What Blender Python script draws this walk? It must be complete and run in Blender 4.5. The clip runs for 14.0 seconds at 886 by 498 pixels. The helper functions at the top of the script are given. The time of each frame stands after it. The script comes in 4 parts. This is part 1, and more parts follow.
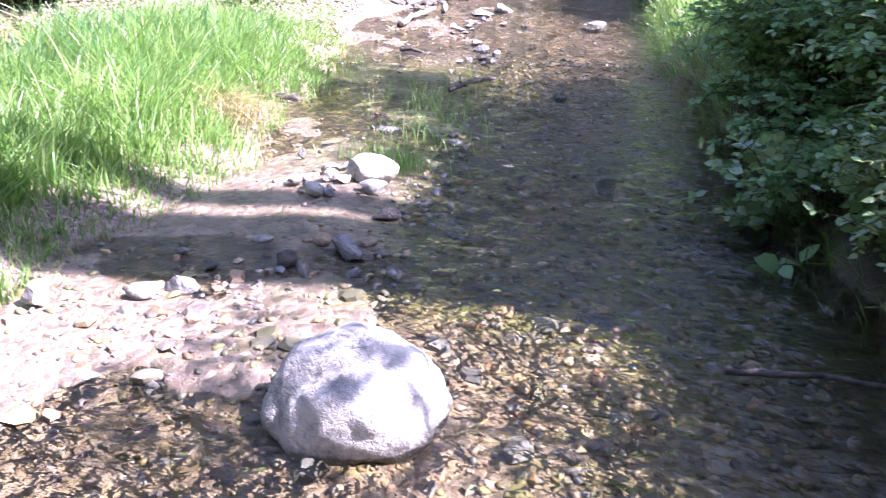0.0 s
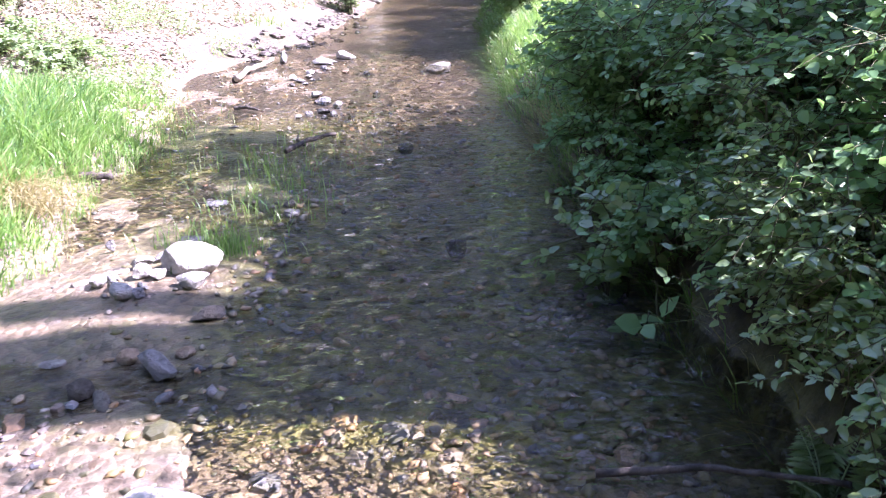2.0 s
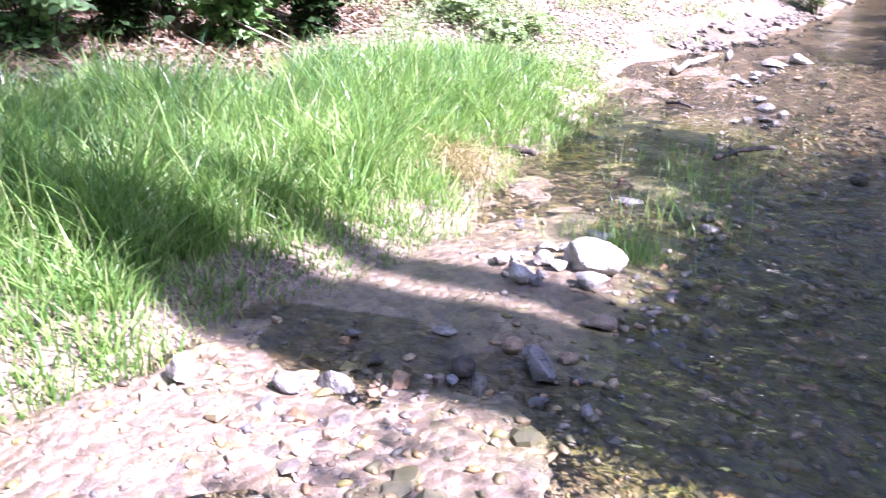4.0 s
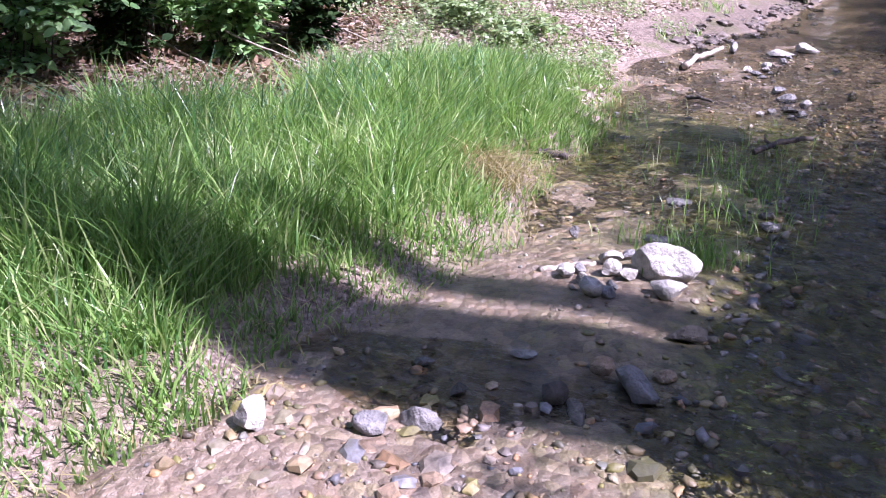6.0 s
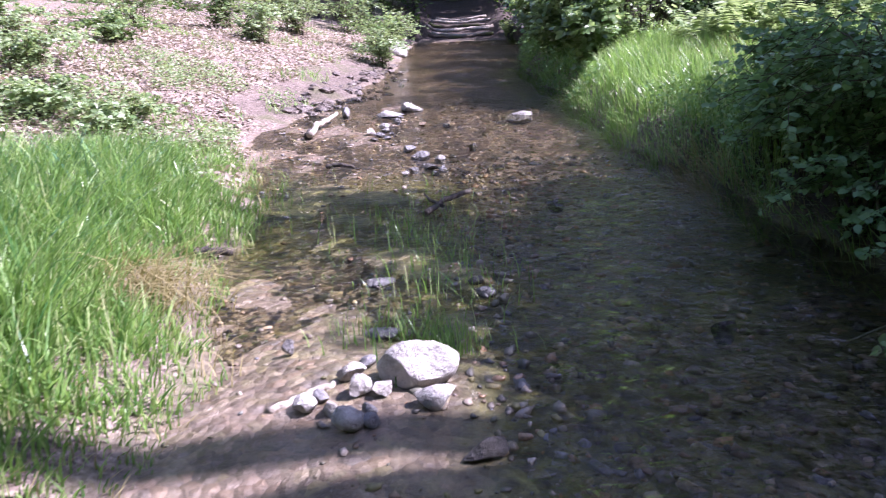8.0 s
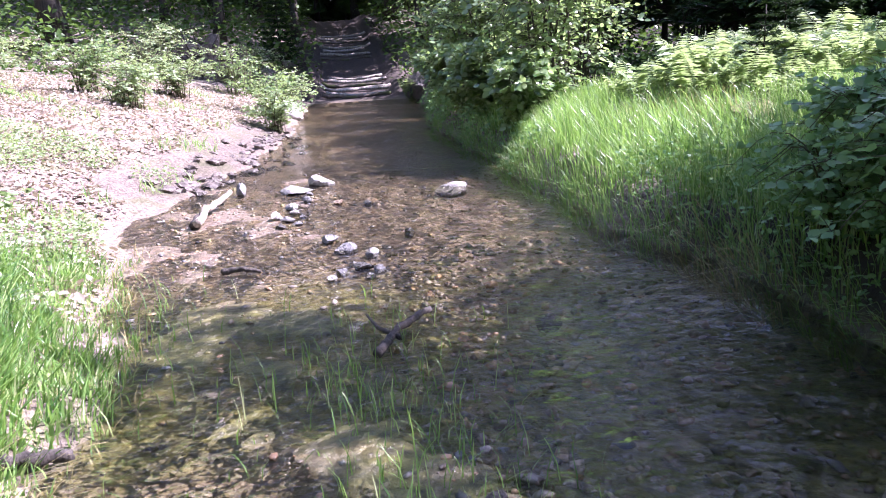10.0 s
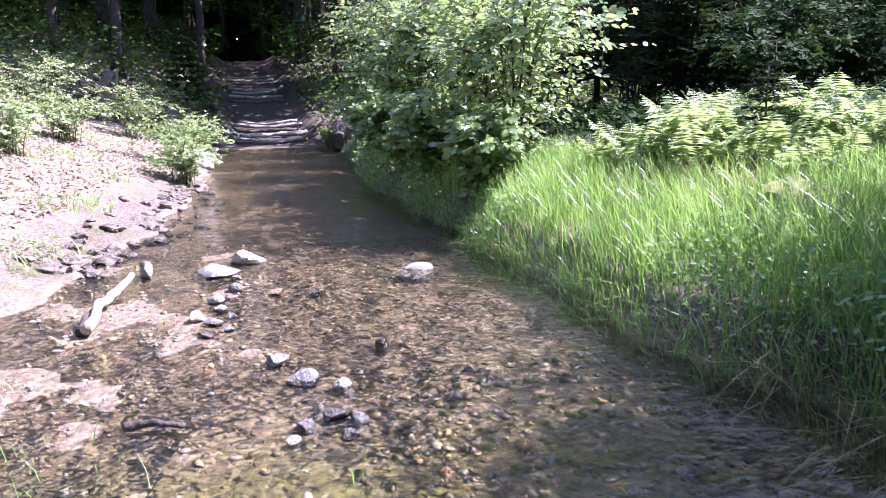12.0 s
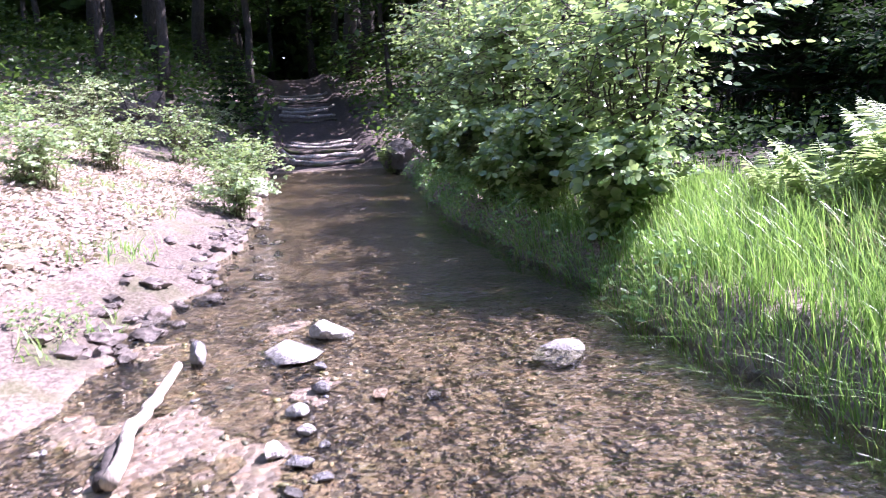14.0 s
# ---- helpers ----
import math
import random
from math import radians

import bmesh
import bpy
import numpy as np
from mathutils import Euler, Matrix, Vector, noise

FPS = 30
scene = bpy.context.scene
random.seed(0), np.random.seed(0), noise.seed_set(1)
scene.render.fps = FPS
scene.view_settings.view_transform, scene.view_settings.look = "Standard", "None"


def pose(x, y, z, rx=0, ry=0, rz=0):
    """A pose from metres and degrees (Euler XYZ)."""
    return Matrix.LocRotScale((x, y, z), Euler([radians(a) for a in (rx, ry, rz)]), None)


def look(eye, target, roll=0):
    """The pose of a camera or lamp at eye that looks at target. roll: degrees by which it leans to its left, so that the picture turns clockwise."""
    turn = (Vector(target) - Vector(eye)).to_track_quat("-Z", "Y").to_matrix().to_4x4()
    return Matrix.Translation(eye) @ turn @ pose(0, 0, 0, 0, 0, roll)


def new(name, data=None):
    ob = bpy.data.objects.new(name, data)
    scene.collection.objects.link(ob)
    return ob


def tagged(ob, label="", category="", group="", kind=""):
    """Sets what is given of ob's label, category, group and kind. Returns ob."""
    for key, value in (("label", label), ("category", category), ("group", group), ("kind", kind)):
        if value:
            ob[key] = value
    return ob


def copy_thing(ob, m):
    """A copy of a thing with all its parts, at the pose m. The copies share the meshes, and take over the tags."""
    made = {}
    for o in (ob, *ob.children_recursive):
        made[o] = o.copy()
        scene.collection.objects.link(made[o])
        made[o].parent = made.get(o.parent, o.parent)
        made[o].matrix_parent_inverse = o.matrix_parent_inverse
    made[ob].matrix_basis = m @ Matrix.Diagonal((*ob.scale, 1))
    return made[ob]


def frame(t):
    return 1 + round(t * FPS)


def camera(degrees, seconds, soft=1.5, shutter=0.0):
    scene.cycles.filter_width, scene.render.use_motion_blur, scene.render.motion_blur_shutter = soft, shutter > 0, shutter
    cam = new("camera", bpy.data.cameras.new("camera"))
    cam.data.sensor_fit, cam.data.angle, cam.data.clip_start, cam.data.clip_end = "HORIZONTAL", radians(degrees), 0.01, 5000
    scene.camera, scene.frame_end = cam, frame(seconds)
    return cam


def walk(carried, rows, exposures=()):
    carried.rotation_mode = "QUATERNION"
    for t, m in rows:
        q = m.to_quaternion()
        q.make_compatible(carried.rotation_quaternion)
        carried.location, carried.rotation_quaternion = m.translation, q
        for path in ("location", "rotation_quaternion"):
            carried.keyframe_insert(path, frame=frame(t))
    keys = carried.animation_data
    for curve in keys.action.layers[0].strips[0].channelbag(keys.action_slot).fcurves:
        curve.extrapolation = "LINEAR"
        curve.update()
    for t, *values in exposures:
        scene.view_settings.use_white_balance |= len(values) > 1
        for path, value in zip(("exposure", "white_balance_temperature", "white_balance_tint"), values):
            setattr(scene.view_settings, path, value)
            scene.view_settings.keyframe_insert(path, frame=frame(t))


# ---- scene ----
cam = camera(60.3, 14.0, soft=1.0, shutter=0.2)
PATH = [
    (0, (0.996, 2.786, 1.411), (0.698, 4.572, 0.561), 1.4),
    (0.5, (0.846, 2.888, 1.407), (0.416, 4.655, 0.575), 1.4),
    (1, (0.825, 2.929, 1.405), (0.449, 4.713, 0.582), 0.9),
    (1.5, (0.985, 3.085, 1.394), (0.817, 4.909, 0.591), -1.3),
    (2, (1.128, 3.229, 1.445), (1.14, 5.077, 0.68), -0.9),
    (2.5, (1.087, 3.457, 1.408), (1.17, 5.317, 0.676), 5.0),
    (3, (0.981, 3.48, 1.413), (0.554, 5.28, 0.654), 4.2),
    (3.5, (0.97, 3.521, 1.399), (0.201, 5.183, 0.597), 3.5),
    (4, (0.948, 3.506, 1.416), (0.026, 5.094, 0.623), 1.1),
    (4.2, (0.924, 3.529, 1.408), (-0.095, 5.071, 0.644), -0.2),
    (6.3, (0.505, 3.55, 1.344), (-0.326, 5.193, 0.564), -1.5),
    (6.5, (0.46, 3.629, 1.332), (-0.311, 5.301, 0.552), -0.9),
    (7, (0.305, 3.769, 1.323), (-0.269, 5.542, 0.597), 0.0),
    (7.5, (0.09, 3.904, 1.284), (-0.125, 5.782, 0.633), -2.1),
    (8, (0.036, 4.129, 1.259), (0.091, 6.027, 0.629), -2.4),
    (8.2, (-0.018, 4.31, 1.245), (0.14, 6.209, 0.638), -1.2),
    (10.3, (-0.152, 5.827, 1.197), (0.227, 7.728, 0.706), -2.6),
    (10.5, (-0.163, 5.987, 1.19), (0.257, 7.882, 0.707), -2.0),
    (11, (-0.282, 6.282, 1.225), (0.191, 8.166, 0.749), -1.6),
    (11.5, (-0.287, 6.682, 1.229), (0.444, 8.496, 0.81), -1.4),
    (12, (-0.322, 7.017, 1.286), (0.27, 8.885, 0.887), -0.8),
    (12.5, (-0.447, 7.359, 1.353), (0.167, 9.226, 0.982), -1.7),
    (13, (-0.413, 7.766, 1.278), (0.181, 9.647, 0.946), -1.3),
    (13.5, (-0.402, 8.222, 1.243), (-0.049, 10.149, 0.843), -0.4),
    (14, (-0.432, 8.691, 1.301), (0.057, 10.597, 0.944), -1.9),
]
EXPOSURES = [(t, e, 5780, 42) for t, e in ((0, 2.7), (0.6, 2.75), (1.2, 2.5), (2, 2.65), (2.4, 2.95), (2.8, 3.3), (3.6, 2.8), (4.2, 2.45), (6.3, 1.55), (8.2, 1.75), (10.3, 2.2), (12.5, 2.25), (14, 2.2))]
walk(cam, [(t, look(eye, target, roll)) for t, eye, target, roll in PATH], EXPOSURES)

# ---- light ----
SUN_EL, SUN_AZ = radians(50), radians(86)
SUN_DIR = Vector((math.sin(SUN_AZ) * math.cos(SUN_EL), math.cos(SUN_AZ) * math.cos(SUN_EL), math.sin(SUN_EL)))
world = bpy.data.worlds.new("world")
scene.world = world
world.use_nodes = True
wn, wl = world.node_tree.nodes, world.node_tree.links
sky = wn.new("ShaderNodeTexSky")
sky.sky_type, sky.sun_disc, sky.sun_elevation, sky.sun_rotation = "NISHITA", False, SUN_EL, SUN_AZ
wn["Background"].inputs["Strength"].default_value = 0.12
wl.new(sky.outputs["Color"], wn["Background"].inputs["Color"])
sun = new("sun", bpy.data.lights.new("sun", "SUN"))
sun.data.energy, sun.data.angle, sun.data.color = 5.0, radians(0.55), (1.0, 0.97, 0.92)
sun.matrix_world = look(SUN_DIR * 60, (0, 0, 0))


# ---- materials ----
class Mat:
    """A node material with short helpers."""

    def __init__(self, name):
        self.m = bpy.data.materials.new(name)
        self.m.use_nodes = True
        self.t = self.m.node_tree
        self.b = self.t.nodes["Principled BSDF"]
        self.out = self.t.nodes["Material Output"]

    def n(self, kind, **props):
        node = self.t.nodes.new(kind)
        for k, v in props.items():
            if k in node.inputs:
                node.inputs[k].default_value = v
        return node

    def link(self, a, b):
        self.t.links.new(a, b)

    def pos(self, scale=(1, 1, 1)):
        g = self.n("ShaderNodeNewGeometry")
        mp = self.n("ShaderNodeMapping")
        mp.inputs["Scale"].default_value = scale
        self.link(g.outputs["Position"], mp.inputs["Vector"])
        return mp.outputs["Vector"]

    def local(self, scale=(1, 1, 1)):
        g = self.n("ShaderNodeTexCoord")
        mp = self.n("ShaderNodeMapping")
        mp.inputs["Scale"].default_value = scale
        self.link(g.outputs["Object"], mp.inputs["Vector"])
        return mp.outputs["Vector"]

    def noise(self, vec, scale, detail=4, rough=0.55, dist=0.0):
        t = self.n("ShaderNodeTexNoise", Scale=scale, Detail=detail, Roughness=rough, Distortion=dist)
        self.link(vec, t.inputs["Vector"])
        return t.outputs["Fac"]

    def voro(self, vec, scale, out="Color", feature="F1"):
        t = self.n("ShaderNodeTexVoronoi", Scale=scale)
        t.feature = feature
        self.link(vec, t.inputs["Vector"])
        return t.outputs[out]

    def ramp(self, fac, stops):
        r = self.n("ShaderNodeValToRGB")
        e = r.color_ramp.elements
        while len(e) < len(stops):
            e.new(0.5)
        for el, (p, c) in zip(e, stops):
            el.position = p
            el.color = (*c, 1) if len(c) == 3 else (c[0], c[0], c[0], 1)
        self.link(fac, r.inputs["Fac"])
        return r.outputs["Color"]

    def mix(self, fac, a, b, mode="MIX"):
        x = self.n("ShaderNodeMix")
        x.data_type, x.blend_type = "RGBA", mode
        for sock, v in ((x.inputs[0], fac), (x.inputs[6], a), (x.inputs[7], b)):
            if isinstance(v, (int, float)):
                sock.default_value = v
            elif isinstance(v, tuple):
                sock.default_value = (*v, 1)
            else:
                self.link(v, sock)
        return x.outputs[2]

    def math(self, op, a, b=0.0):
        x = self.n("ShaderNodeMath")
        x.operation = op
        for sock, v in ((x.inputs[0], a), (x.inputs[1], b)):
            if isinstance(v, (int, float)):
                sock.default_value = v
            else:
                self.link(v, sock)
        return x.outputs[0]

    def bump(self, height, strength=0.5, distance=0.02, to=None):
        b = self.n("ShaderNodeBump", Strength=strength, Distance=distance)
        self.link(height, b.inputs["Height"])
        self.link(b.outputs["Normal"], (to or self.b).inputs["Normal"])
        return b

    def color(self, c):
        self.link(c, self.b.inputs["Base Color"])

    def set(self, **kw):
        for k, v in kw.items():
            self.b.inputs[k.replace("_", " ")].default_value = v


def leaf_material(name, dark, light, rough=0.38, through_light=0.35, spec=0.5, dry=None):
    """Thin leaves: shiny upper face and light that comes through, each leaf with its own tone."""
    k = Mat(name)
    g = k.n("ShaderNodeNewGeometry")
    rnd = g.outputs["Random Per Island"]
    stops = [(0.0, dark), (0.75, light), (1.0, dry or light)] if dry else [(0.0, dark), (1.0, light)]
    c = k.ramp(rnd, stops)
    blot = k.noise(k.pos(), 30, 3)
    c = k.mix(k.math("MULTIPLY", blot, 0.35), c, tuple(v * 0.55 for v in dark))
    k.color(c)
    k.set(Roughness=rough)
    k.b.inputs["Specular IOR Level"].default_value = spec
    tr = k.n("ShaderNodeBsdfTranslucent")
    k.link(k.mix(0.5, c, (light[0] * 1.3, light[1] * 1.35, light[2] * 0.7)), tr.inputs["Color"])
    ms = k.n("ShaderNodeMixShader", Fac=through_light)
    k.link(k.b.outputs[0], ms.inputs[1])
    k.link(tr.outputs[0], ms.inputs[2])
    k.link(ms.outputs[0], k.out.inputs["Surface"])
    return k.m


def rock_material(name, base, dark, speck, rough=0.8, scale=1.0, lichen=None):
    k = Mat(name)
    v = k.local()
    big = k.noise(v, 5 * scale, 6, 0.6)
    fine = k.noise(v, 45 * scale, 5, 0.7)
    c = k.ramp(big, [(0.36, dark), (0.5, base), (0.66, speck)])
    c = k.mix(k.ramp(fine, [(0.35, (0.0,)), (0.65, (0.45,))]), c, tuple(min(1, s * 1.15) for s in speck))
    pits = k.voro(v, 60 * scale, "Distance")
    c = k.mix(k.ramp(pits, [(0.0, (0.55,)), (0.25, (0.0,))]), c, dark)
    if lichen:
        c = k.mix(k.ramp(k.noise(v, 3 * scale, 4), [(0.52, (0.0,)), (0.62, (0.7,))]), c, lichen)
    # damp skirt near the water line
    z = k.n("ShaderNodeSeparateXYZ")
    k.link(k.pos(), z.inputs[0])
    damp = k.math("ADD", z.outputs[2], k.math("MULTIPLY", k.math("SUBTRACT", fine, 0.5), 0.05))
    wet = k.ramp(damp, [(0.0, (1.0,)), (0.045, (0.0,))])
    c = k.mix(wet, c, k.mix(0.6, c, (0.03, 0.028, 0.02)))
    k.color(c)
    k.link(k.ramp(wet, [(0.0, (rough,)), (1.0, (0.25,))]), k.b.inputs["Roughness"])
    k.bump(k.math("ADD", k.math("MULTIPLY", fine, 0.5), k.math("MULTIPLY", big, 1.2)), 1.0, 0.045 / scale)
    return k.m


def bark_material(name, dark, light, moss=None):
    k = Mat(name)
    v = k.pos((1, 1, 0.22))
    f = k.noise(v, 26, 6, 0.65)
    c = k.ramp(f, [(0.35, dark), (0.65, light)])
    if moss:
        c = k.mix(k.ramp(k.noise(k.pos(), 3, 4), [(0.5, (0.0,)), (0.62, (0.8,))]), c, moss)
    k.color(c)
    k.set(Roughness=0.85)
    k.bump(f, 0.9, 0.02)
    return k.m


# water: clear, with a rippled gloss
def water_material():
    k = Mat("water")
    w1 = k.noise(k.pos((0.55, 1.25, 1.0)), 9.0, 3, 0.5, 0.6)
    w2 = k.noise(k.pos((0.7, 1.2, 1.0)), 24, 2, 0.5, 0.4)
    w3 = k.noise(k.pos(), 0.9, 3)
    calm = k.ramp(w3, [(0.35, (0.25,)), (0.6, (1.0,))])
    h = k.math("MULTIPLY", calm, k.math("ADD", w1, k.math("MULTIPLY", w2, 0.45)))
    bp = k.n("ShaderNodeBump", Strength=1.0, Distance=0.095)
    k.link(h, bp.inputs["Height"])
    gl = k.n("ShaderNodeBsdfGlossy", Roughness=0.015)
    k.link(bp.outputs["Normal"], gl.inputs["Normal"])
    tr = k.n("ShaderNodeBsdfTransparent")
    tr.inputs["Color"].default_value = (0.86, 0.85, 0.74, 1)
    fr = k.n("ShaderNodeFresnel", IOR=1.4)
    k.link(bp.outputs["Normal"], fr.inputs["Normal"])
    ms = k.n("ShaderNodeMixShader")
    k.link(fr.outputs[0], ms.inputs[0])
    k.link(tr.outputs[0], ms.inputs[1])
    k.link(gl.outputs[0], ms.inputs[2])
    k.link(ms.outputs[0], k.out.inputs["Surface"])
    return k.m


def ground_material():
    """Stream bed, bank soil with litter, and trodden path, blended by where each lies."""
    k = Mat("ground_earth")
    v = k.pos()
    at = k.n("ShaderNodeAttribute")
    at.attribute_name = "zone"
    sep = k.n("ShaderNodeSeparateColor")
    k.link(at.outputs["Color"], sep.inputs[0])
    # bed: pebbles, silt, algae
    cell = k.voro(v, 22, "Color")
    edge = k.voro(v, 22, "Distance")
    cs = k.n("ShaderNodeSeparateColor")
    k.link(cell, cs.inputs[0])
    peb = k.ramp(cs.outputs[0], [(0.0, (0.022, 0.018, 0.014)), (0.3, (0.10, 0.075, 0.05)), (0.5, (0.30, 0.20, 0.12)), (0.7, (0.09, 0.09, 0.095)), (0.85, (0.24, 0.21, 0.07)), (1.0, (0.42, 0.34, 0.26))])
    n1 = k.noise(v, 1.7, 5, 0.6)
    n2 = k.noise(v, 14, 5, 0.65)
    n3 = k.noise(v, 90, 3, 0.7)
    silt = k.ramp(n2, [(0.3, (0.12, 0.085, 0.065)), (0.55, (0.27, 0.205, 0.165)), (0.8, (0.40, 0.32, 0.27))])
    bed = k.mix(k.ramp(n1, [(0.45, (0.1,)), (0.62, (0.8,))]), peb, silt)
    bed = k.mix(k.math("MULTIPLY", k.math("SUBTRACT", 1.0, sep.outputs[1]), 0.5), bed, silt)
    alg = k.noise(k.pos((1.0, 0.7, 1.0)), 2.3, 6, 0.7, 0.5)
    bed = k.mix(k.math("MULTIPLY", sep.outputs[1], k.ramp(alg, [(0.30, (0.0,)), (0.46, (0.95,))])), bed, k.mix(k.ramp(n2, [(0.35, (0.0,)), (0.65, (1.0,))]), (0.022, 0.026, 0.009), (0.20, 0.20, 0.045)))
    bed = k.mix(k.math("MULTIPLY", k.ramp(n3, [(0.35, (0.6,)), (0.6, (0.0,))]), 0.6), bed, (0.03, 0.024, 0.018))
    # bank soil with litter
    lit = k.noise(v, 38, 5, 0.75)
    soil = k.ramp(lit, [(0.34, (0.045, 0.034, 0.028)), (0.48, (0.17, 0.13, 0.105)), (0.62, (0.36, 0.29, 0.25)), (0.78, (0.52, 0.45, 0.41))])
    soil = k.mix(k.ramp(k.noise(v, 2.1, 5), [(0.48, (0.0,)), (0.62, (0.55,))]), soil, (0.10, 0.12, 0.04))
    # path
    pn = k.noise(k.pos((1, 0.5, 1)), 12, 6, 0.7)
    path = k.ramp(pn, [(0.3, (0.022, 0.016, 0.014)), (0.7, (0.075, 0.054, 0.045))])
    # alpha darkens the soil: painted hedge shade, dark forest soil and the mud strip
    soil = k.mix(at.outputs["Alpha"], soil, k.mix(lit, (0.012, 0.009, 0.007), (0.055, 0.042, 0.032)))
    c = k.mix(sep.outputs[0], soil, bed)
    c = k.mix(sep.outputs[2], c, path)
    k.color(c)
    k.link(k.ramp(sep.outputs[0], [(0.0, (0.95,)), (1.0, (0.3,))]), k.b.inputs["Roughness"])
    h = k.math("ADD", k.math("MULTIPLY", k.math("SUBTRACT", 0.5, edge), sep.outputs[0]), k.math("ADD", k.math("MULTIPLY", lit, 0.7), k.math("MULTIPLY", n3, 0.3)))
    k.bump(h, 0.8, 0.025)
    return k.m


def stone_stuff_material(name, tints, rough=0.5, by_object=False):
    """Many small stones, each of its own tint."""
    k = Mat(name)
    if by_object:
        src = k.n("ShaderNodeObjectInfo").outputs["Random"]
    else:
        src = k.n("ShaderNodeNewGeometry").outputs["Random Per Island"]
    c = k.ramp(src, [(i / (len(tints) - 1), t) for i, t in enumerate(tints)])
    n = k.noise(k.pos(), 55, 5, 0.7)
    c = k.mix(k.ramp(n, [(0.35, (0.6,)), (0.6, (0.0,))]), c, (0.045, 0.036, 0.026))
    alg = k.noise(k.pos((1.0, 0.7, 1.0)), 2.3, 6, 0.7, 0.5)
    c = k.mix(k.ramp(alg, [(0.46, (0.0,)), (0.58, (0.5,))]), c, (0.11, 0.11, 0.03))
    k.color(c)
    k.set(Roughness=rough)
    k.bump(n, 0.5, 0.008)
    return k.m


M_WATER = water_material()
M_GROUND = ground_material()
TINTS = [(0.24, 0.20, 0.16), (0.09, 0.09, 0.095), (0.42, 0.25, 0.13), (0.13, 0.10, 0.08), (0.48, 0.41, 0.34), (0.03, 0.026, 0.022), (0.46, 0.33, 0.22), (0.24, 0.215, 0.07), (0.045, 0.047, 0.055), (0.22, 0.225, 0.25), (0.36, 0.20, 0.10)]
M_PEBBLE = stone_stuff_material("pebble_stone", TINTS, 0.45, True)
M_GRAVEL = stone_stuff_material("gravel_stone", TINTS, 0.45)
M_PALE = rock_material("pale_rock", (0.39, 0.37, 0.345), (0.18, 0.165, 0.15), (0.55, 0.53, 0.50))
M_GREY = rock_material("grey_rock", (0.20, 0.195, 0.20), (0.09, 0.088, 0.09), (0.29, 0.285, 0.29))
M_DARK = rock_material("dark_rock", (0.07, 0.065, 0.06), (0.03, 0.028, 0.026), (0.13, 0.12, 0.11))
M_TAN = rock_material("tan_rock", (0.36, 0.25, 0.16), (0.20, 0.13, 0.08), (0.46, 0.35, 0.25))
M_MOSSY = rock_material("mossy_rock", (0.24, 0.22, 0.19), (0.11, 0.10, 0.08), (0.36, 0.33, 0.29), lichen=(0.10, 0.13, 0.03))
M_CLOD = rock_material("mud_clod", (0.10, 0.08, 0.068), (0.035, 0.028, 0.024), (0.20, 0.165, 0.145), 0.5, 3.0)
M_BOULDER = rock_material("boulder_rock", (0.40, 0.385, 0.365), (0.14, 0.13, 0.125), (0.56, 0.54, 0.51), 0.85, 0.7)
M_MOSS = rock_material("moss", (0.14, 0.15, 0.045), (0.06, 0.075, 0.02), (0.24, 0.24, 0.09), 0.95, 3.0)
M_BARK = bark_material("bark", (0.025, 0.02, 0.016), (0.08, 0.066, 0.055))
M_BARK_MOSS = bark_material("mossy_bark", (0.04, 0.03, 0.022), (0.13, 0.105, 0.085), (0.07, 0.09, 0.02))
M_DEAD = bark_material("weathered_wood", (0.17, 0.14, 0.11), (0.48, 0.43, 0.37))
M_WETWOOD = bark_material("wet_wood", (0.02, 0.017, 0.014), (0.09, 0.075, 0.065))
M_STEM = bark_material("stem", (0.06, 0.07, 0.03), (0.14, 0.13, 0.07))
M_GRASS = leaf_material("grass_blade", (0.035, 0.125, 0.035), (0.28, 0.46, 0.13), 0.33, 0.40, 0.4, (0.52, 0.56, 0.30))
M_SEDGE = leaf_material("sedge_blade", (0.03, 0.11, 0.045), (0.14, 0.30, 0.15), 0.28, 0.25, 0.7)
M_GRASS_DRY = leaf_material("straw", (0.22, 0.20, 0.09), (0.46, 0.40, 0.22), 0.6, 0.3, 0.2)
M_BRAMBLE = leaf_material("bramble_leaf", (0.08, 0.20, 0.07), (0.28, 0.46, 0.20), 0.42, 0.38, 0.4)
M_HAZEL = leaf_material("hazel_leaf", (0.07, 0.16, 0.05), (0.36, 0.47, 0.25), 0.22, 0.46, 0.8)
# whitish green: the glare of sun on top leaves is put into the colour
M_SUNLEAF = leaf_material("sun_toned_leaf", (0.30, 0.40, 0.24), (0.48, 0.56, 0.40), 0.3, 0.25, 0.7)
M_TREELEAF = leaf_material("beech_leaf", (0.03, 0.075, 0.018), (0.12, 0.21, 0.05), 0.4, 0.4, 0.4)
# near-black greens: the shade inside the thickets is put into the leaf colour
M_SHADELEAF = leaf_material("shade_toned_leaf", (0.012, 0.032, 0.012), (0.04, 0.08, 0.027), 0.75, 0.2, 0.08)
M_FERN = leaf_material("fern_frond", (0.12, 0.21, 0.07), (0.42, 0.52, 0.31), 0.38, 0.36, 0.5)
M_SPRUCE = leaf_material("spruce_needle", (0.018, 0.04, 0.018), (0.055, 0.10, 0.04), 0.7, 0.1, 0.12)
M_LITTER = leaf_material("dead_leaf", (0.22, 0.17, 0.14), (0.60, 0.52, 0.45), 0.7, 0.15, 0.25)
M_LITTER_BROWN = leaf_material("brown_leaf", (0.06, 0.038, 0.025), (0.33, 0.23, 0.16), 0.75, 0.15, 0.2)
M_PETAL = leaf_material("white_petal", (0.7, 0.7, 0.66), (0.8, 0.8, 0.77), 0.6, 0.3, 0.3)


# ---- building helpers ----
R = np.random.default_rng(7)


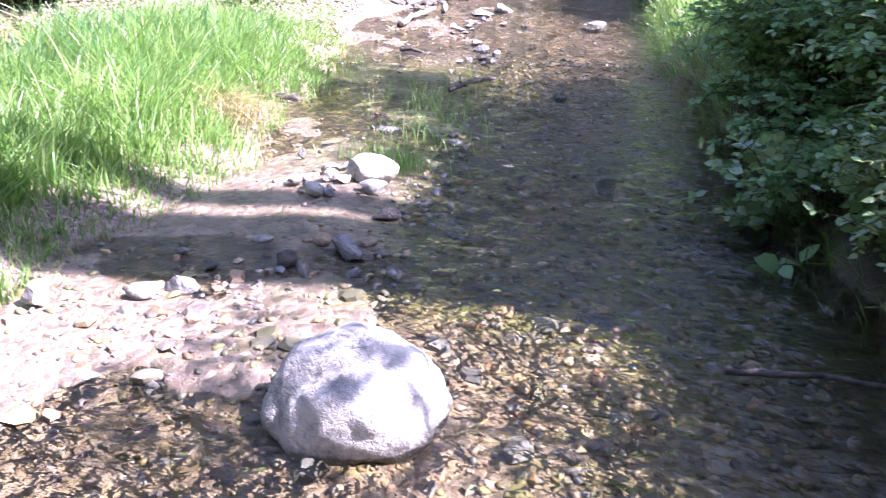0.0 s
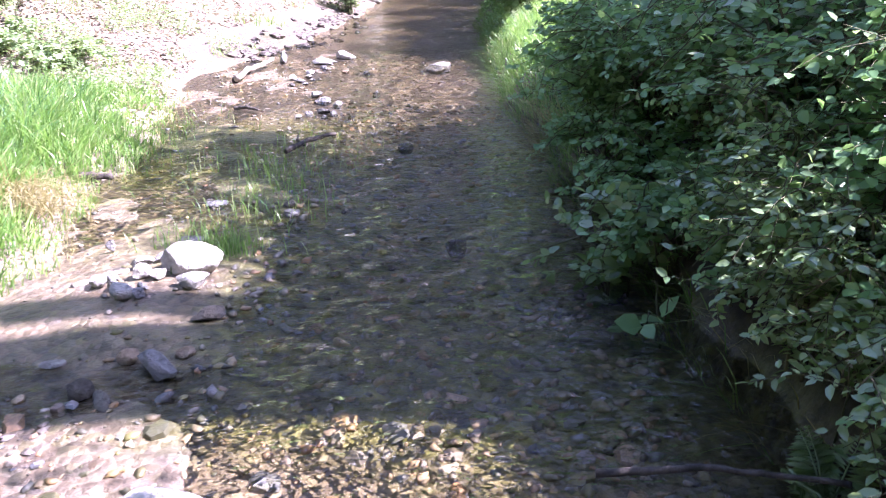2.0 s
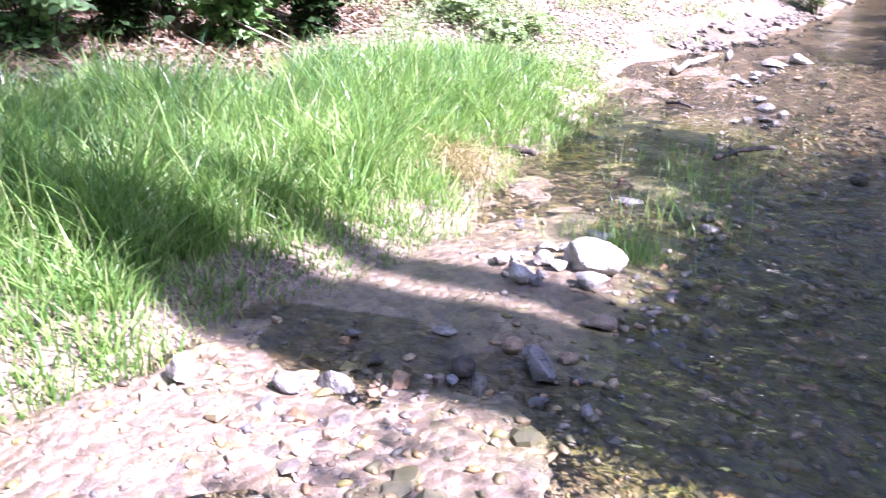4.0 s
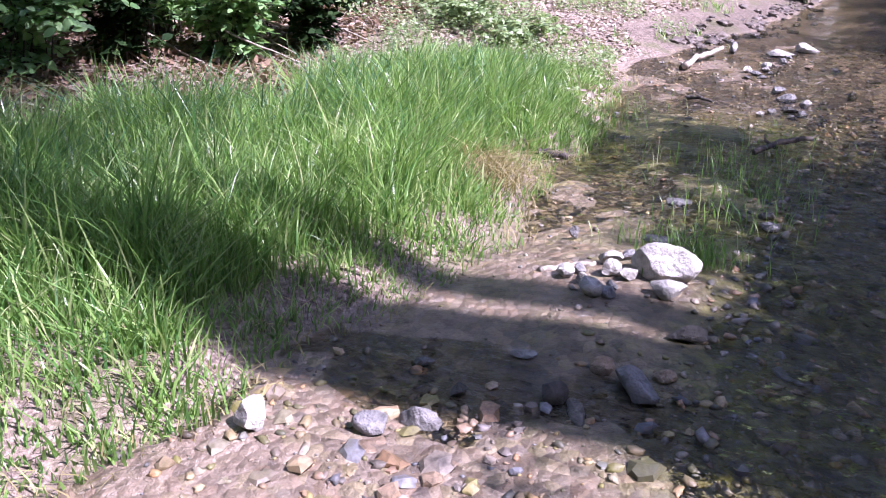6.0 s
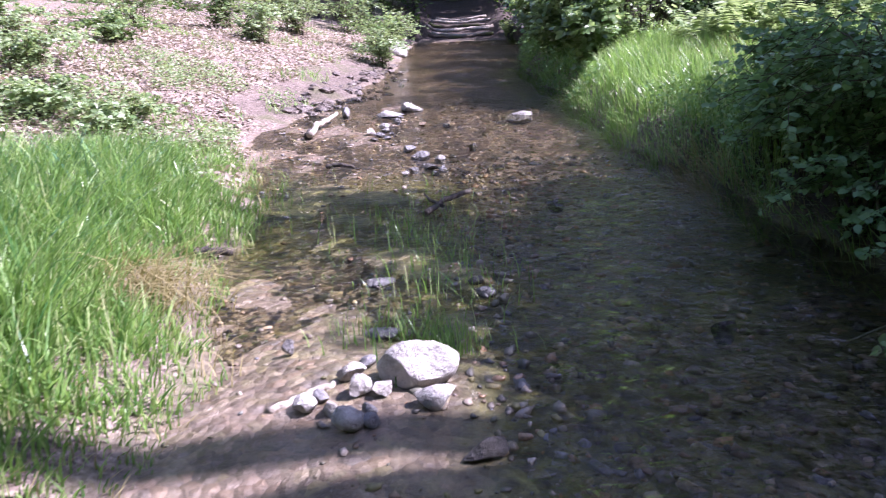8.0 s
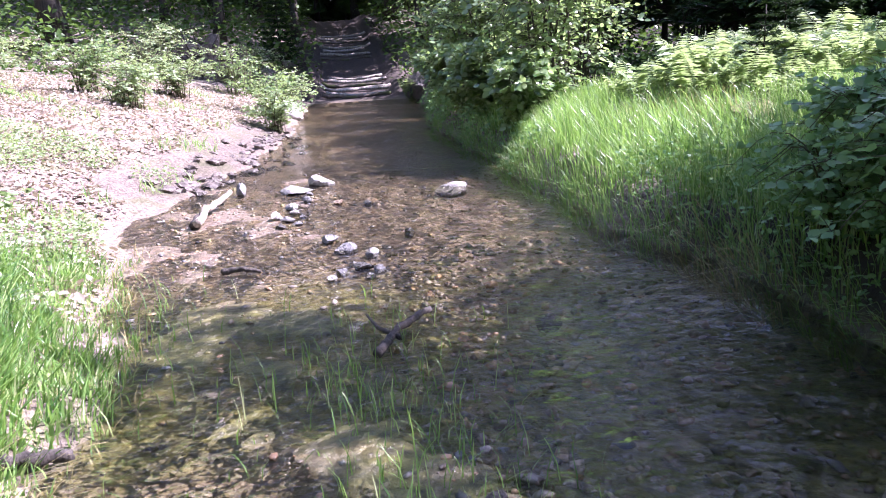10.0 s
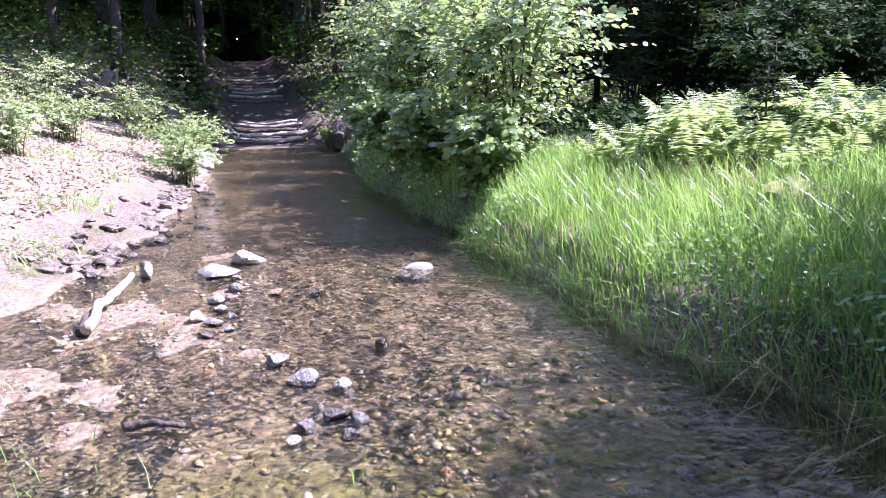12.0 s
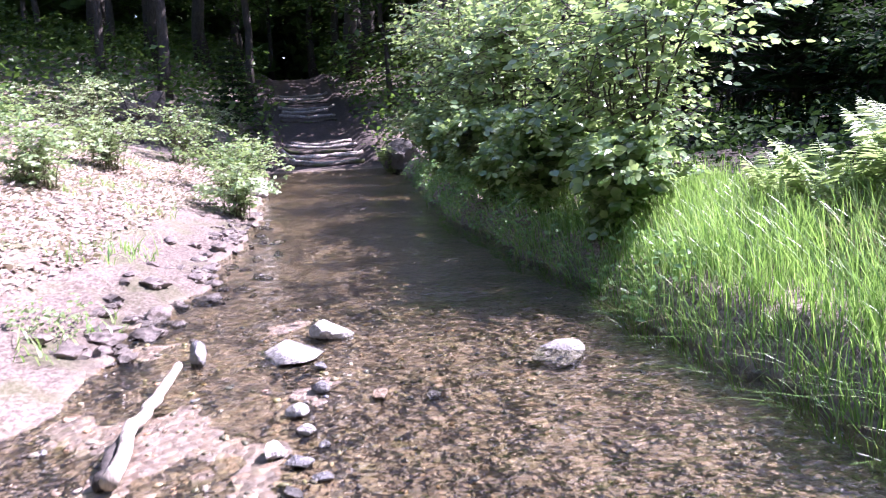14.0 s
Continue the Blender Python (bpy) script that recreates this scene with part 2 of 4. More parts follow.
def mesh_of(name, verts, faces, material, smooth=True):
    me = bpy.data.meshes.new(name)
    me.from_pydata(np.asarray(verts, float).tolist(), [], faces if isinstance(faces, list) else faces.tolist())
    me.materials.append(material)
    if smooth:
        me.polygons.foreach_set("use_smooth", [True] * len(me.polygons))
    me.update()
    return me


def part(name, me, parent, label=""):
    ob = new(name, me)
    ob.parent = parent
    if label:
        tagged(ob, label)
    return ob


def empty(name, m=None):
    ob = new(name)
    ob.empty_display_size = 0.1
    if m is not None:
        ob.matrix_basis = m
    return ob


def unit(a):
    return a / np.maximum(np.linalg.norm(a, axis=-1, keepdims=True), 1e-9)


def smooth(a, b, x):
    u = np.clip((np.asarray(x, float) - a) / (b - a), 0, 1)
    return u * u * (3 - 2 * u)


def tube(points, radii, sides=6, cap=True):
    """Verts and faces of a tapered, bent tube."""
    P = np.asarray(points, float)
    T = unit(np.gradient(P, axis=0))
    ref = np.array([0.13, 0.31, 0.94]) if abs(T[0][2]) < 0.8 else np.array([0.94, 0.2, 0.1])
    A = unit(np.cross(T, ref))
    B = np.cross(T, A)
    ang = np.arange(sides) * 2 * math.pi / sides
    r = np.asarray(radii, float)[:, None, None]
    V = P[:, None] + r * (np.cos(ang)[None, :, None] * A[:, None] + np.sin(ang)[None, :, None] * B[:, None])
    F = []
    for i in range(len(P) - 1):
        for j in range(sides):
            k = (j + 1) % sides
            F.append((i * sides + j, i * sides + k, (i + 1) * sides + k, (i + 1) * sides + j))
    if cap:
        F.append(tuple(range(sides))[::-1])
        F.append(tuple(range((len(P) - 1) * sides, len(P) * sides)))
    return V.reshape(-1, 3), F


def joined(pieces):
    V, F, o = [], [], 0
    for v, f in pieces:
        V.append(v)
        F += [tuple(i + o for i in q) for q in f]
        o += len(v)
    return np.concatenate(V), F


BROAD = np.array([(0, 0, 0), (0.3, 0.46, 0.05), (0.7, 0.36, 0.02), (1, 0, -0.1), (0.7, -0.36, 0.02), (0.3, -0.46, 0.05), (0.5, 0, -0.03)])
BROAD_F = [(6, 0, 5), (6, 5, 4), (6, 4, 3), (6, 3, 2), (6, 2, 1), (6, 1, 0)]
SLIM = np.array([(0, 0, 0), (0.5, 0.5, 0.06), (1, 0, -0.06), (0.5, -0.5, 0.06)])
SLIM_F = [(0, 3, 2), (0, 2, 1)]


def leaves(P, D, N, L, W, shape=BROAD, faces=BROAD_F):
    """Leaves at P that point along D, with upper faces to N, length L and width W."""
    D = unit(D)
    S = unit(np.cross(N, D))
    N = np.cross(D, S)
    L, W = np.broadcast_to(L, len(P))[:, None, None], np.broadcast_to(W, len(P))[:, None, None]
    V = P[:, None] + L * shape[None, :, :1] * D[:, None] + W * shape[None, :, 1:2] * S[:, None] + L * shape[None, :, 2:] * N[:, None]
    F = (np.arange(len(P))[:, None, None] * len(shape) + np.array(faces)[None]).reshape(-1, 3)
    return V.reshape(-1, 3), F


def scatter_dirs(n, up=0.6):
    a = R.normal(size=(n, 3))
    a[:, 2] += up
    return unit(a)


def blades(P, h, w, lean, droop):
    """Grass blades: three joints and a tip each."""
    n = len(P)
    az = R.uniform(0, 2 * math.pi, n)
    d = np.stack([np.cos(az), np.sin(az), np.zeros(n)], 1)
    ld = unit(lean + 0.8 * d)
    side = np.stack([-d[:, 1], d[:, 0], np.zeros(n)], 1)
    V = []
    for u, ww in ((0, 1.0), (0.45, 0.85), (0.8, 0.5), (1.0, 0)):
        c = P + np.stack([ld[:, 0] * droop * h * u * u, ld[:, 1] * droop * h * u * u, h * (u - 0.35 * droop * u * u)], 1)
        if ww:
            V += [c - side * (w * ww / 2)[:, None], c + side * (w * ww / 2)[:, None]]
        else:
            V.append(c)
    V = np.stack(V, 1).reshape(-1, 3)
    o = np.arange(n)[:, None] * 7
    F = np.concatenate([o + [0, 1, 3, 2], o + [2, 3, 5, 4]]).tolist() + (o + [4, 5, 6]).tolist()
    return V, F


# ---- the lie of the land ----
YL, XL = (-400, 0, 4, 5.0, 5.5, 6.0, 6.6, 7.75, 9.5, 10.2, 11.5, 13, 15, 18, 22, 27, 400), (-1.8, -1.7, -1.25, -1.0, -0.95, -0.78, -0.82, -0.92, -1.1, -1.3, -1.5, -1.3, -0.75, -0.35, -0.15, 0.15, 0.6)
YR, XR = (-400, 0, 4, 5.2, 6.3, 8, 9, 10.1, 11.1, 12, 13.2, 15, 18, 22, 27, 400), (2.8, 2.7, 2.4, 2.28, 2.15, 2.05, 2.0, 1.85, 1.85, 1.85, 1.92, 1.95, 2.0, 2.6, 3.2, 4)


def left_edge(y):
    return np.interp(y, YL, XL) + 0.06 * np.sin(np.asarray(y) * 3.1) + 0.04 * np.sin(np.asarray(y) * 7.7 + 1)


def right_edge(y):
    return np.interp(y, YR, XR) + 0.05 * np.sin(np.asarray(y) * 2.7 + 2) + 0.03 * np.sin(np.asarray(y) * 8.3)


def ripple(x, y):
    """Smooth uneven ground made of crossed waves, about -1 to 1."""
    return (np.sin(x * 3.1 + 1.3 * np.sin(y * 1.7)) * np.sin(y * 2.6 + 1.1 * np.sin(x * 2.3 + 1)) + 0.5 * np.sin(x * 8.3 + y * 3.1) * np.sin(y * 7.1 - x * 2.7) + 0.3 * np.sin(x * 19 + 3 * np.sin(y * 5)) * np.sin(y * 17 + 2 * np.sin(x * 6))) / 1.5


def land(x, y):
    """Height of the ground."""
    x, y = np.asarray(x, float), np.asarray(y, float)
    l, r = left_edge(y), right_edge(y)
    u = (x - l) / (r - l)
    shallow = 1 - smooth(13, 16, y)
    bed = -0.035 - (0.09 - 0.035 * smooth(9.2, 10.2, y)) * smooth(0.42, 0.8, u) - 0.05 * (1 - shallow)
    bed = bed + shallow * (1 - smooth(0.32, 0.56, u)) * (0.044 - 0.012 * smooth(4.8, 5.3, y) - 0.004 * smooth(9.0, 10, y))
    bed = bed + 0.05 * np.exp(-(((x + 0.3) / 0.42) ** 2 + ((y - 6.35) / 0.33) ** 2))
    bed = bed + 0.035 * np.exp(-(((x + 0.5) / 0.7) ** 2 + ((y - 5.85) / 0.2) ** 2)) + 0.03 * np.exp(-(((x + 0.9) / 0.5) ** 2 + ((y - 4.6) / 0.5) ** 2))
    bed = bed - 0.028 * (1 - smooth(4.3, 4.9, y)) * (1 - smooth(0.32, 0.56, u))
    bed = bed + 0.02 * ripple(x, y)
    dl = np.maximum(l - x, 0)
    meadow = 0.09 * smooth(0, 0.35, dl) + 0.035 * dl
    steep = 0.30 * np.minimum(dl, 2.6) + 0.12 * np.maximum(dl - 2.6, 0)
    k = smooth(9.0, 13.5, y)
    left = np.minimum(meadow * (1 - k) + steep * k + 0.03 * ripple(x * 0.7, y * 0.7), 1.6 + 0.1 * ripple(x * 0.1, y * 0.1))
    left = left + 0.035 * ripple(x * 4, y * 4) * smooth(11.8, 13.2, y) * (1 - smooth(19, 22, y)) * smooth(1.3, 0.6, dl)
    left = left + (1 - k) * 0.32 * smooth(2.6, 5.5, dl) * smooth(5, 8, y)
    dr = np.maximum(x - r, 0)
    right = 0.24 * smooth(0, 0.22, dr) + 0.11 * np.minimum(dr, 6) + 0.04 * ripple(x * 0.8, y * 0.8)
    z = np.where(x < l, np.maximum(left, 0.0), np.where(x > r, right, bed))
    rise = 0.19 * np.clip(y - 27.3, 0, 14.5) + 0.02 * np.clip(y - 42, 0, 200)
    # the trodden way beyond the ford
    pc = 1.55 + 0.02 * (y - 27)
    onpath = smooth(26.6, 27.6, y) * (1 - smooth(0.75, 1.25, np.abs(x - pc)))
    z = np.where(y > 26.6, z * (1 - onpath) + onpath * (0.03 * ripple(x, y) + 0.05 * np.abs(x - pc)), z)
    z = np.where((y > 26.6) & (x >= l) & (x <= r) & (onpath < 1), np.maximum(z, 0.25 * smooth(26.6, 28, y) * (1 - onpath)), z)
    return z + rise


def axis(parts):
    out = [np.arange(a, b, s) for a, b, s in parts]
    return np.unique(np.round(np.concatenate(out), 4))


gx = axis([(-400, -40, 40), (-40, -12, 4), (-12, -5, 0.6), (-5, -2, 0.12), (-2, 2.6, 0.05), (2.6, 5, 0.15), (5, 14, 0.7), (14, 40, 4), (40, 441, 40)])
gy = axis([(-400, -20, 40), (-20, 1, 1.5), (1, 3, 0.25), (3, 14.5, 0.055), (14.5, 28, 0.15), (28, 44, 0.5), (44, 90, 4), (90, 441, 35)])
GX, GY = np.meshgrid(gx, gy)
GZ = land(GX, GY)
nx, ny = len(gx), len(gy)
idx = np.arange(nx * ny).reshape(ny, nx)
quads = np.stack([idx[:-1, :-1], idx[:-1, 1:], idx[1:, 1:], idx[1:, :-1]], -1).reshape(-1, 4)
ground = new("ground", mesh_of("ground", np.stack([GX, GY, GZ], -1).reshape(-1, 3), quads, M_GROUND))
tagged(ground, "stream bed and earth banks of a woodland brook with leaf litter", "ground", kind="structure")
zone = ground.data.color_attributes.new("zone", "FLOAT_COLOR", "POINT")
in_bed = smooth(-0.12, 0.02, np.minimum(GX - left_edge(GY), right_edge(GY) - GX)) * (1 - smooth(26.5, 27.3, GY))
algae = 0.10 + 0.9 * (0.25 + 0.75 * np.maximum(smooth(0.05, 0.35, GX), smooth(6.3, 6.8, GY))) * smooth(5.0, 5.4, GY) * (1 - smooth(9.0, 10.2, GY)) * np.maximum(0.2 + 0.8 * smooth(-0.5, 0.2, GX), 0.9 * smooth(7.6, 8.0, GY)) + 0.4 * smooth(0.8, 1.2, GX) * (1 - smooth(9, 10.2, GY)) * (1 - smooth(5.0, 5.4, GY))
on_path = smooth(26.3, 27.3, GY) * (1 - smooth(1.3, 2.3, np.abs(GX - (1.55 + 0.02 * (GY - 27)))))
mud_strip = 0.5 * smooth(11.8, 13.2, GY) * (1 - smooth(19, 22, GY)) * smooth(1.5, 0.1, left_edge(GY) - GX) * (GX < right_edge(GY))
# right bank: hedge shade painted near the brook, dark forest soil farther back
bank_shade_soil = smooth(-0.05, 0.1, GX - right_edge(GY)) * np.maximum(1 - smooth(9, 10.5, GY), smooth(1.2, 2.4, GX - right_edge(GY)))
zone.data.foreach_set("color", np.stack([in_bed, algae, on_path, np.maximum(bank_shade_soil, mud_strip)], -1).ravel())

wx, wy = axis([(-3.2, -2, 0.4), (-2, 3.6, 0.055), (3.6, 4.0, 0.2)]), axis([(-30, 2, 2), (2, 16, 0.055), (16, 27.7, 0.08)])
WX, WY = np.meshgrid(wx, wy)
flow = WX + 0.25 * np.sin(WY * 1.3)
deep = smooth(-0.3, 0.6, WX)
WZ = (0.0012 + 0.0022 * deep) * (np.sin(flow * 19 + WY * 31 + 2.1 * np.sin(WX * 5.3 + WY * 2.1)) * 0.5 + np.sin(flow * -27 + WY * 23 + 1.7 * np.sin(WY * 4.1 - WX * 3)) * 0.5 + 0.6 * np.sin(WY * 13 + 2.3 * np.sin(WX * 3.7) + 1.1 * np.sin(WX * 11)) * np.sin(WX * 6 + WY * 1.9))
wi = np.arange(WX.size).reshape(WX.shape)
water = new("water", mesh_of("water", np.stack([WX, WY, WZ], -1).reshape(-1, 3), np.stack([wi[:-1, :-1], wi[:-1, 1:], wi[1:, 1:], wi[1:, :-1]], -1).reshape(-1, 4), M_WATER))
tagged(water, "clear shallow rippling stream water over stones", "water", kind="structure")


# ---- stones ----
def rock_mesh(name, size, seed, material, cuts=7, rough=0.12, detail=3):
    """A water-worn stone: a ball cut by a few planes and roughened."""
    rr = np.random.default_rng(seed)
    bm = bmesh.new()
    bmesh.ops.create_icosphere(bm, subdivisions=detail, radius=1)
    planes = [(Vector(unit(rr.normal(size=3))), rr.uniform(0.45, 0.85)) for _ in range(max(cuts, 1))]
    off = Vector(rr.uniform(-50, 50, 3))
    for v in bm.verts:
        p = v.co.copy()
        for nrm, d in planes:
            over = p.dot(nrm) - d
            if over > 0:
                p -= nrm * over * 0.96
        p *= 1 + rough * noise.noise(p * 1.6 + off) + rough * 0.45 * noise.noise(p * 4.5 + off)
        v.co = Vector((p.x * size[0] / 2, p.y * size[1] / 2, p.z * size[2] / 2))
    me = bpy.data.meshes.new(name)
    bm.to_mesh(me)
    bm.free()
    me.materials.append(material)
    me.polygons.foreach_set("use_smooth", [True] * len(me.polygons))
    me.set_sharp_from_angle(angle=radians(38))
    return me


def stone(name, x, y, size, turn, seed, material, label, sink=0.35, cuts=7, rough=0.12, detail=3, tilt=0, group=""):
    me = rock_mesh(name, size, seed, material, cuts, rough, detail)
    z = float(land(x, y)) + size[2] * (0.5 - sink)
    ob = new(name, me)
    ob.matrix_basis = pose(x, y, z, tilt, 0, turn)
    return tagged(ob, label, "stone", group)


stone("boulder", 0.45, 4.58, (0.55, 0.46, 0.43), 10, 47, M_BOULDER, "large pale rounded boulder standing in shallow water", 0.38, 1, 0.14, 5)
stone("rock", 0.0, 6.43, (0.27, 0.20, 0.17), 8, 42, M_PALE, "pale rounded rock on a gravel bar beside grass", 0.2, 4, 0.14, 4)
stone("rock", 0.06, 6.27, (0.17, 0.12, 0.09), 25, 12, M_PALE, "small pale angular rock leaning against a larger one", 0.2, 14)
stone("rock", 0.11, 5.61, (0.19, 0.14, 0.14), -35, 13, M_GREY, "blue-grey angular rock in shallow water", 0.25, 14)
stone("rock", -0.52, 5.07, (0.13, 0.09, 0.08), 15, 14, M_GREY, "flat grey stone at the water's edge", 0.2, 14)
stone("rock", -0.41, 5.17, (0.17, 0.10, 0.09), 30, 15, M_GREY, "long grey flat stone at the water's edge", 0.2, 14)
stone("rock", -0.11, 5.47, (0.10, 0.10, 0.10), 0, 16, M_DARK, "rounded dark grey stone in the water", 0.25, 6)
stone("rock", -0.02, 5.69, (0.09, 0.08, 0.065), 0, 17, M_TAN, "rounded tan stone on silt", 0.3, 4)
stone("rock", 0.17, 5.72, (0.10, 0.07, 0.05), 40, 39, M_TAN, "flat ochre stone beside a blue-grey rock", 0.3, 6)
stone("rock", -0.28, 5.66, (0.11, 0.05, 0.035), 12, 18, M_PALE, "thin pale chip of stone on silt", 0.2, 10)
stone("rock", -0.83, 4.90, (0.14, 0.12, 0.12), 60, 19, M_PALE, "white stone lying at the edge of the grass", 0.15, 14)
stone("rock", -0.58, 5.47, (0.09, 0.06, 0.05), 20, 20, M_GREY, "small grey stone on wet gravel", 0.2, 14)
stone("rock", -0.38, 5.36, (0.09, 0.06, 0.05), 70, 40, M_DARK, "small dark stone at the edge of the shallows", 0.2, 14)
stone("rock", 0.19, 6.0, (0.17, 0.09, 0.08), 15, 21, M_DARK, "flat wet dark stone in the stream", 0.25, 14)
stone("rock", -0.02, 5.42, (0.14, 0.07, 0.06), -50, 22, M_MOSSY, "mossy stone half under water", 0.35, 14)
stone("rock", -0.47, 6.70, (0.06, 0.05, 0.08), 0, 23, M_GREY, "small pointed grey stone on wet mud", 0.15, 14)
stone("rock", -0.17, 7.47, (0.16, 0.10, 0.06), 10, 24, M_GREY, "grey stone at the edge of a grassy bar", 0.3, 12)
stone("rock", -0.12, 6.90, (0.18, 0.10, 0.045), 5, 25, M_GREY, "flat grey stone beside a grass tuft", 0.3, 12)
stone("rock", 0.32, 7.26, (0.12, 0.09, 0.06), 5, 26, M_GREY, "grey stone in the stream", 0.3, 12)
stone("rock", 0.28, 7.40, (0.11, 0.08, 0.06), 45, 27, M_DARK, "dark wet stone in the stream", 0.3, 12)
stone("rock", 0.88, 8.80, (0.16, 0.12, 0.14), 10, 28, M_DARK, "blue-grey rock that breaks the water", 0.2, 14)
stone("rock", 1.22, 6.85, (0.16, 0.09, 0.17), 40, 29, M_DARK, "dark wet stone that breaks the current", 0.2, 14)
stone("rock", 0.0, 13.12, (0.30, 0.22, 0.19), 10, 30, M_PALE, "pale blocky rock beside a flat slab", 0.38, 12)
stone("rock", -0.28, 12.88, (0.46, 0.54, 0.13), 12, 31, M_PALE, "flat pale slab of rock at the water's edge", 0.45, 12, 0.07)
stone("rock", 1.19, 12.42, (0.38, 0.24, 0.22), 6, 32, M_PALE, "pale grey rock in the middle of the stream", 0.3, 12)
stone("rock", -0.75, 12.9, (0.12, 0.18, 0.16), 20, 33, M_GREY, "upright grey stone in the mud", 0.2, 12)
stone("rock", -0.28, 21.6, (0.55, 0.4, 0.4), 6, 34, M_PALE, "pale rock at the foot of the leafy bank", 0.25, 9)
stone("rock", 0.05, 10.42, (0.19, 0.14, 0.10), 15, 35, M_GREY, "rounded grey stone in the shallows", 0.25, 6)
stone("rock", 0.22, 10.27, (0.11, 0.09, 0.09), 50, 36, M_PALE, "small pale stone standing in the shallows", 0.2, 12)
stone("rock", 0.53, 10.82, (0.13, 0.10, 0.10), 70, 37, M_DARK, "dark wet stone in the stream", 0.25, 12)
stone("rock", 0.41, 9.78, (0.11, 0.09, 0.06), 30, 38, M_TAN, "reddish brown stone in the shallows", 0.2, 12)
stone("rock", 0.11, 12.07, (0.12, 0.09, 0.06), 30, 41, M_TAN, "brown stone in the sunlit shallows", 0.2, 12)
heap = [(-0.15, 6.22), (-0.19, 6.33), (-0.27, 6.22), (-0.31, 6.31), (-0.22, 6.44), (-0.12, 6.32), (-0.14, 6.15), (-0.21, 6.15), (-0.36, 6.25), (-0.17, 6.53)]
for i, a in enumerate(heap):
    s = 0.05 + 0.055 * ((i * 37) % 10) / 10
    stone("stone", a[0], a[1], (s * 1.2, s, s * 0.9), i * 47, 50 + i, M_PALE if i % 3 else M_GREY, "small pale stone in a heap on the gravel bar", 0.15, 11, detail=2, group="heap of stones beside the pale rock")
rows = [(0.09, 10.06), (0.16, 9.79), (0.01, 9.90), (0.13, 9.95), (-0.06, 9.75), (0.22, 9.9), (-0.03, 10.65), (0.07, 10.54), (-0.27, 11.74), (-0.32, 11.44), (-0.20, 11.6), (-0.36, 11.2), (-0.28, 11.95), (-0.16, 12.2), (-0.12, 12.53), (0.35, 12.0), (-0.4, 11.55), (-0.24, 11.3)]
for i, a in enumerate(rows):
    s = 0.06 + 0.06 * ((i * 53) % 10) / 10
    stone("stone", a[0], a[1], (s * 1.4, s, s * 0.75), i * 61, 70 + i, (M_PALE, M_GREY, M_GREY, M_DARK)[i % 4], "small stone in a row of stones in the shallows", 0.2, 13, detail=2, group="row of stones in the shallows")
clods = [(-1.20, 13.84), (-1.07, 13.94), (-1.05, 13.5), (-1.3, 13.4), (-0.95, 14.3), (-1.15, 14.5), (-0.85, 14.9), (-1.35, 14.1), (-0.8, 15.4), (-0.65, 15.9), (-0.95, 16.2), (-0.6, 16.8), (-0.75, 14.4), (-1.45, 13.1)]
mud = np.random.default_rng(11)
for i in range(110):
    y = mud.uniform(12.9, 19.5)
    clods.append((float(left_edge(y)) + mud.normal(-0.12, 0.26), y))
for i, a in enumerate(clods):
    s = (0.10 if i < 14 else 0.045) + 0.09 * ((i * 29) % 10) / 10
    stone("clod", a[0], a[1], (s * 1.5, s, s * 0.7), i * 71, 120 + i, M_CLOD, "lump of trodden grey mud at the foot of the bank", 0.4, 3, 0.55, detail=3 if i < 14 else 2, group="trodden mud lumps on the bank")


# ---- wood lying about ----
def stick(name, pts, r0, r1, material, label, sides=8, forks=()):
    rr = np.random.default_rng(len(pts) + int(abs(pts[0][0]) * 100))
    P = np.array(pts, float)
    t = np.linspace(0, 1, 14)
    Q = np.stack([np.interp(t, np.linspace(0, 1, len(P)), P[:, i]) for i in range(3)], 1) + rr.normal(scale=r0 * 0.18, size=(14, 3))
    pieces = [tube(Q, np.linspace(r0, r1, 14) * rr.uniform(0.88, 1.12, 14), sides)]
    for f in forks:
        F = np.array(f, float)
        pieces.append(tube(F, np.linspace(r1 * 0.9, r1 * 0.4, len(F)), 6))
    ob = new(name, mesh_of(name, *joined(pieces), material))
    return tagged(ob, label, "branch")


stick("branch", [(0.07, 8.47, 0.045), (0.18, 8.68, 0.065), (0.36, 8.93, 0.05)], 0.021, 0.014, M_WETWOOD, "dark wet broken branch lying in the shallows", forks=[[(0.18, 8.6, 0.05), (0.10, 8.75, 0.05), (0.07, 9.0, 0.03)]])
stick("branch", [(-0.47, 6.26, 0.04), (-0.37, 6.33, 0.055), (-0.26, 6.42, 0.05)], 0.016, 0.012, M_DEAD, "short grey weathered stick on the gravel bar")
stick("log", [(-0.97, 11.42, 0.05), (-0.95, 11.8, 0.075), (-0.90, 12.1, 0.07), (-0.83, 12.62, 0.06)], 0.034, 0.022, M_DEAD, "pale barkless curved branch lying on wet mud", 10)
stick("branch", [(-1.01, 11.44, 0.03), (-1.0, 11.7, 0.04), (-0.97, 11.95, 0.04)], 0.035, 0.02, M_WETWOOD, "dark rotten piece of wood beside a pale branch")
stick("branch", [(-0.68, 10.06, 0.02), (-0.58, 10.04, 0.035), (-0.46, 10.0, 0.02)], 0.02, 0.01, M_WETWOOD, "short dark twig on wet silt")
stick("branch", [(-1.25, 7.95, 0.03), (-1.1, 7.93, 0.05), (-0.95, 7.97, 0.03)], 0.03, 0.02, M_WETWOOD, "dark rotten stick at the water's edge")
stick("branch", [(1.55, 4.95, 0.05), (1.85, 4.9, 0.10), (2.15, 4.75, 0.16)], 0.012, 0.008, M_WETWOOD, "thin dead twig hanging over the dark water")
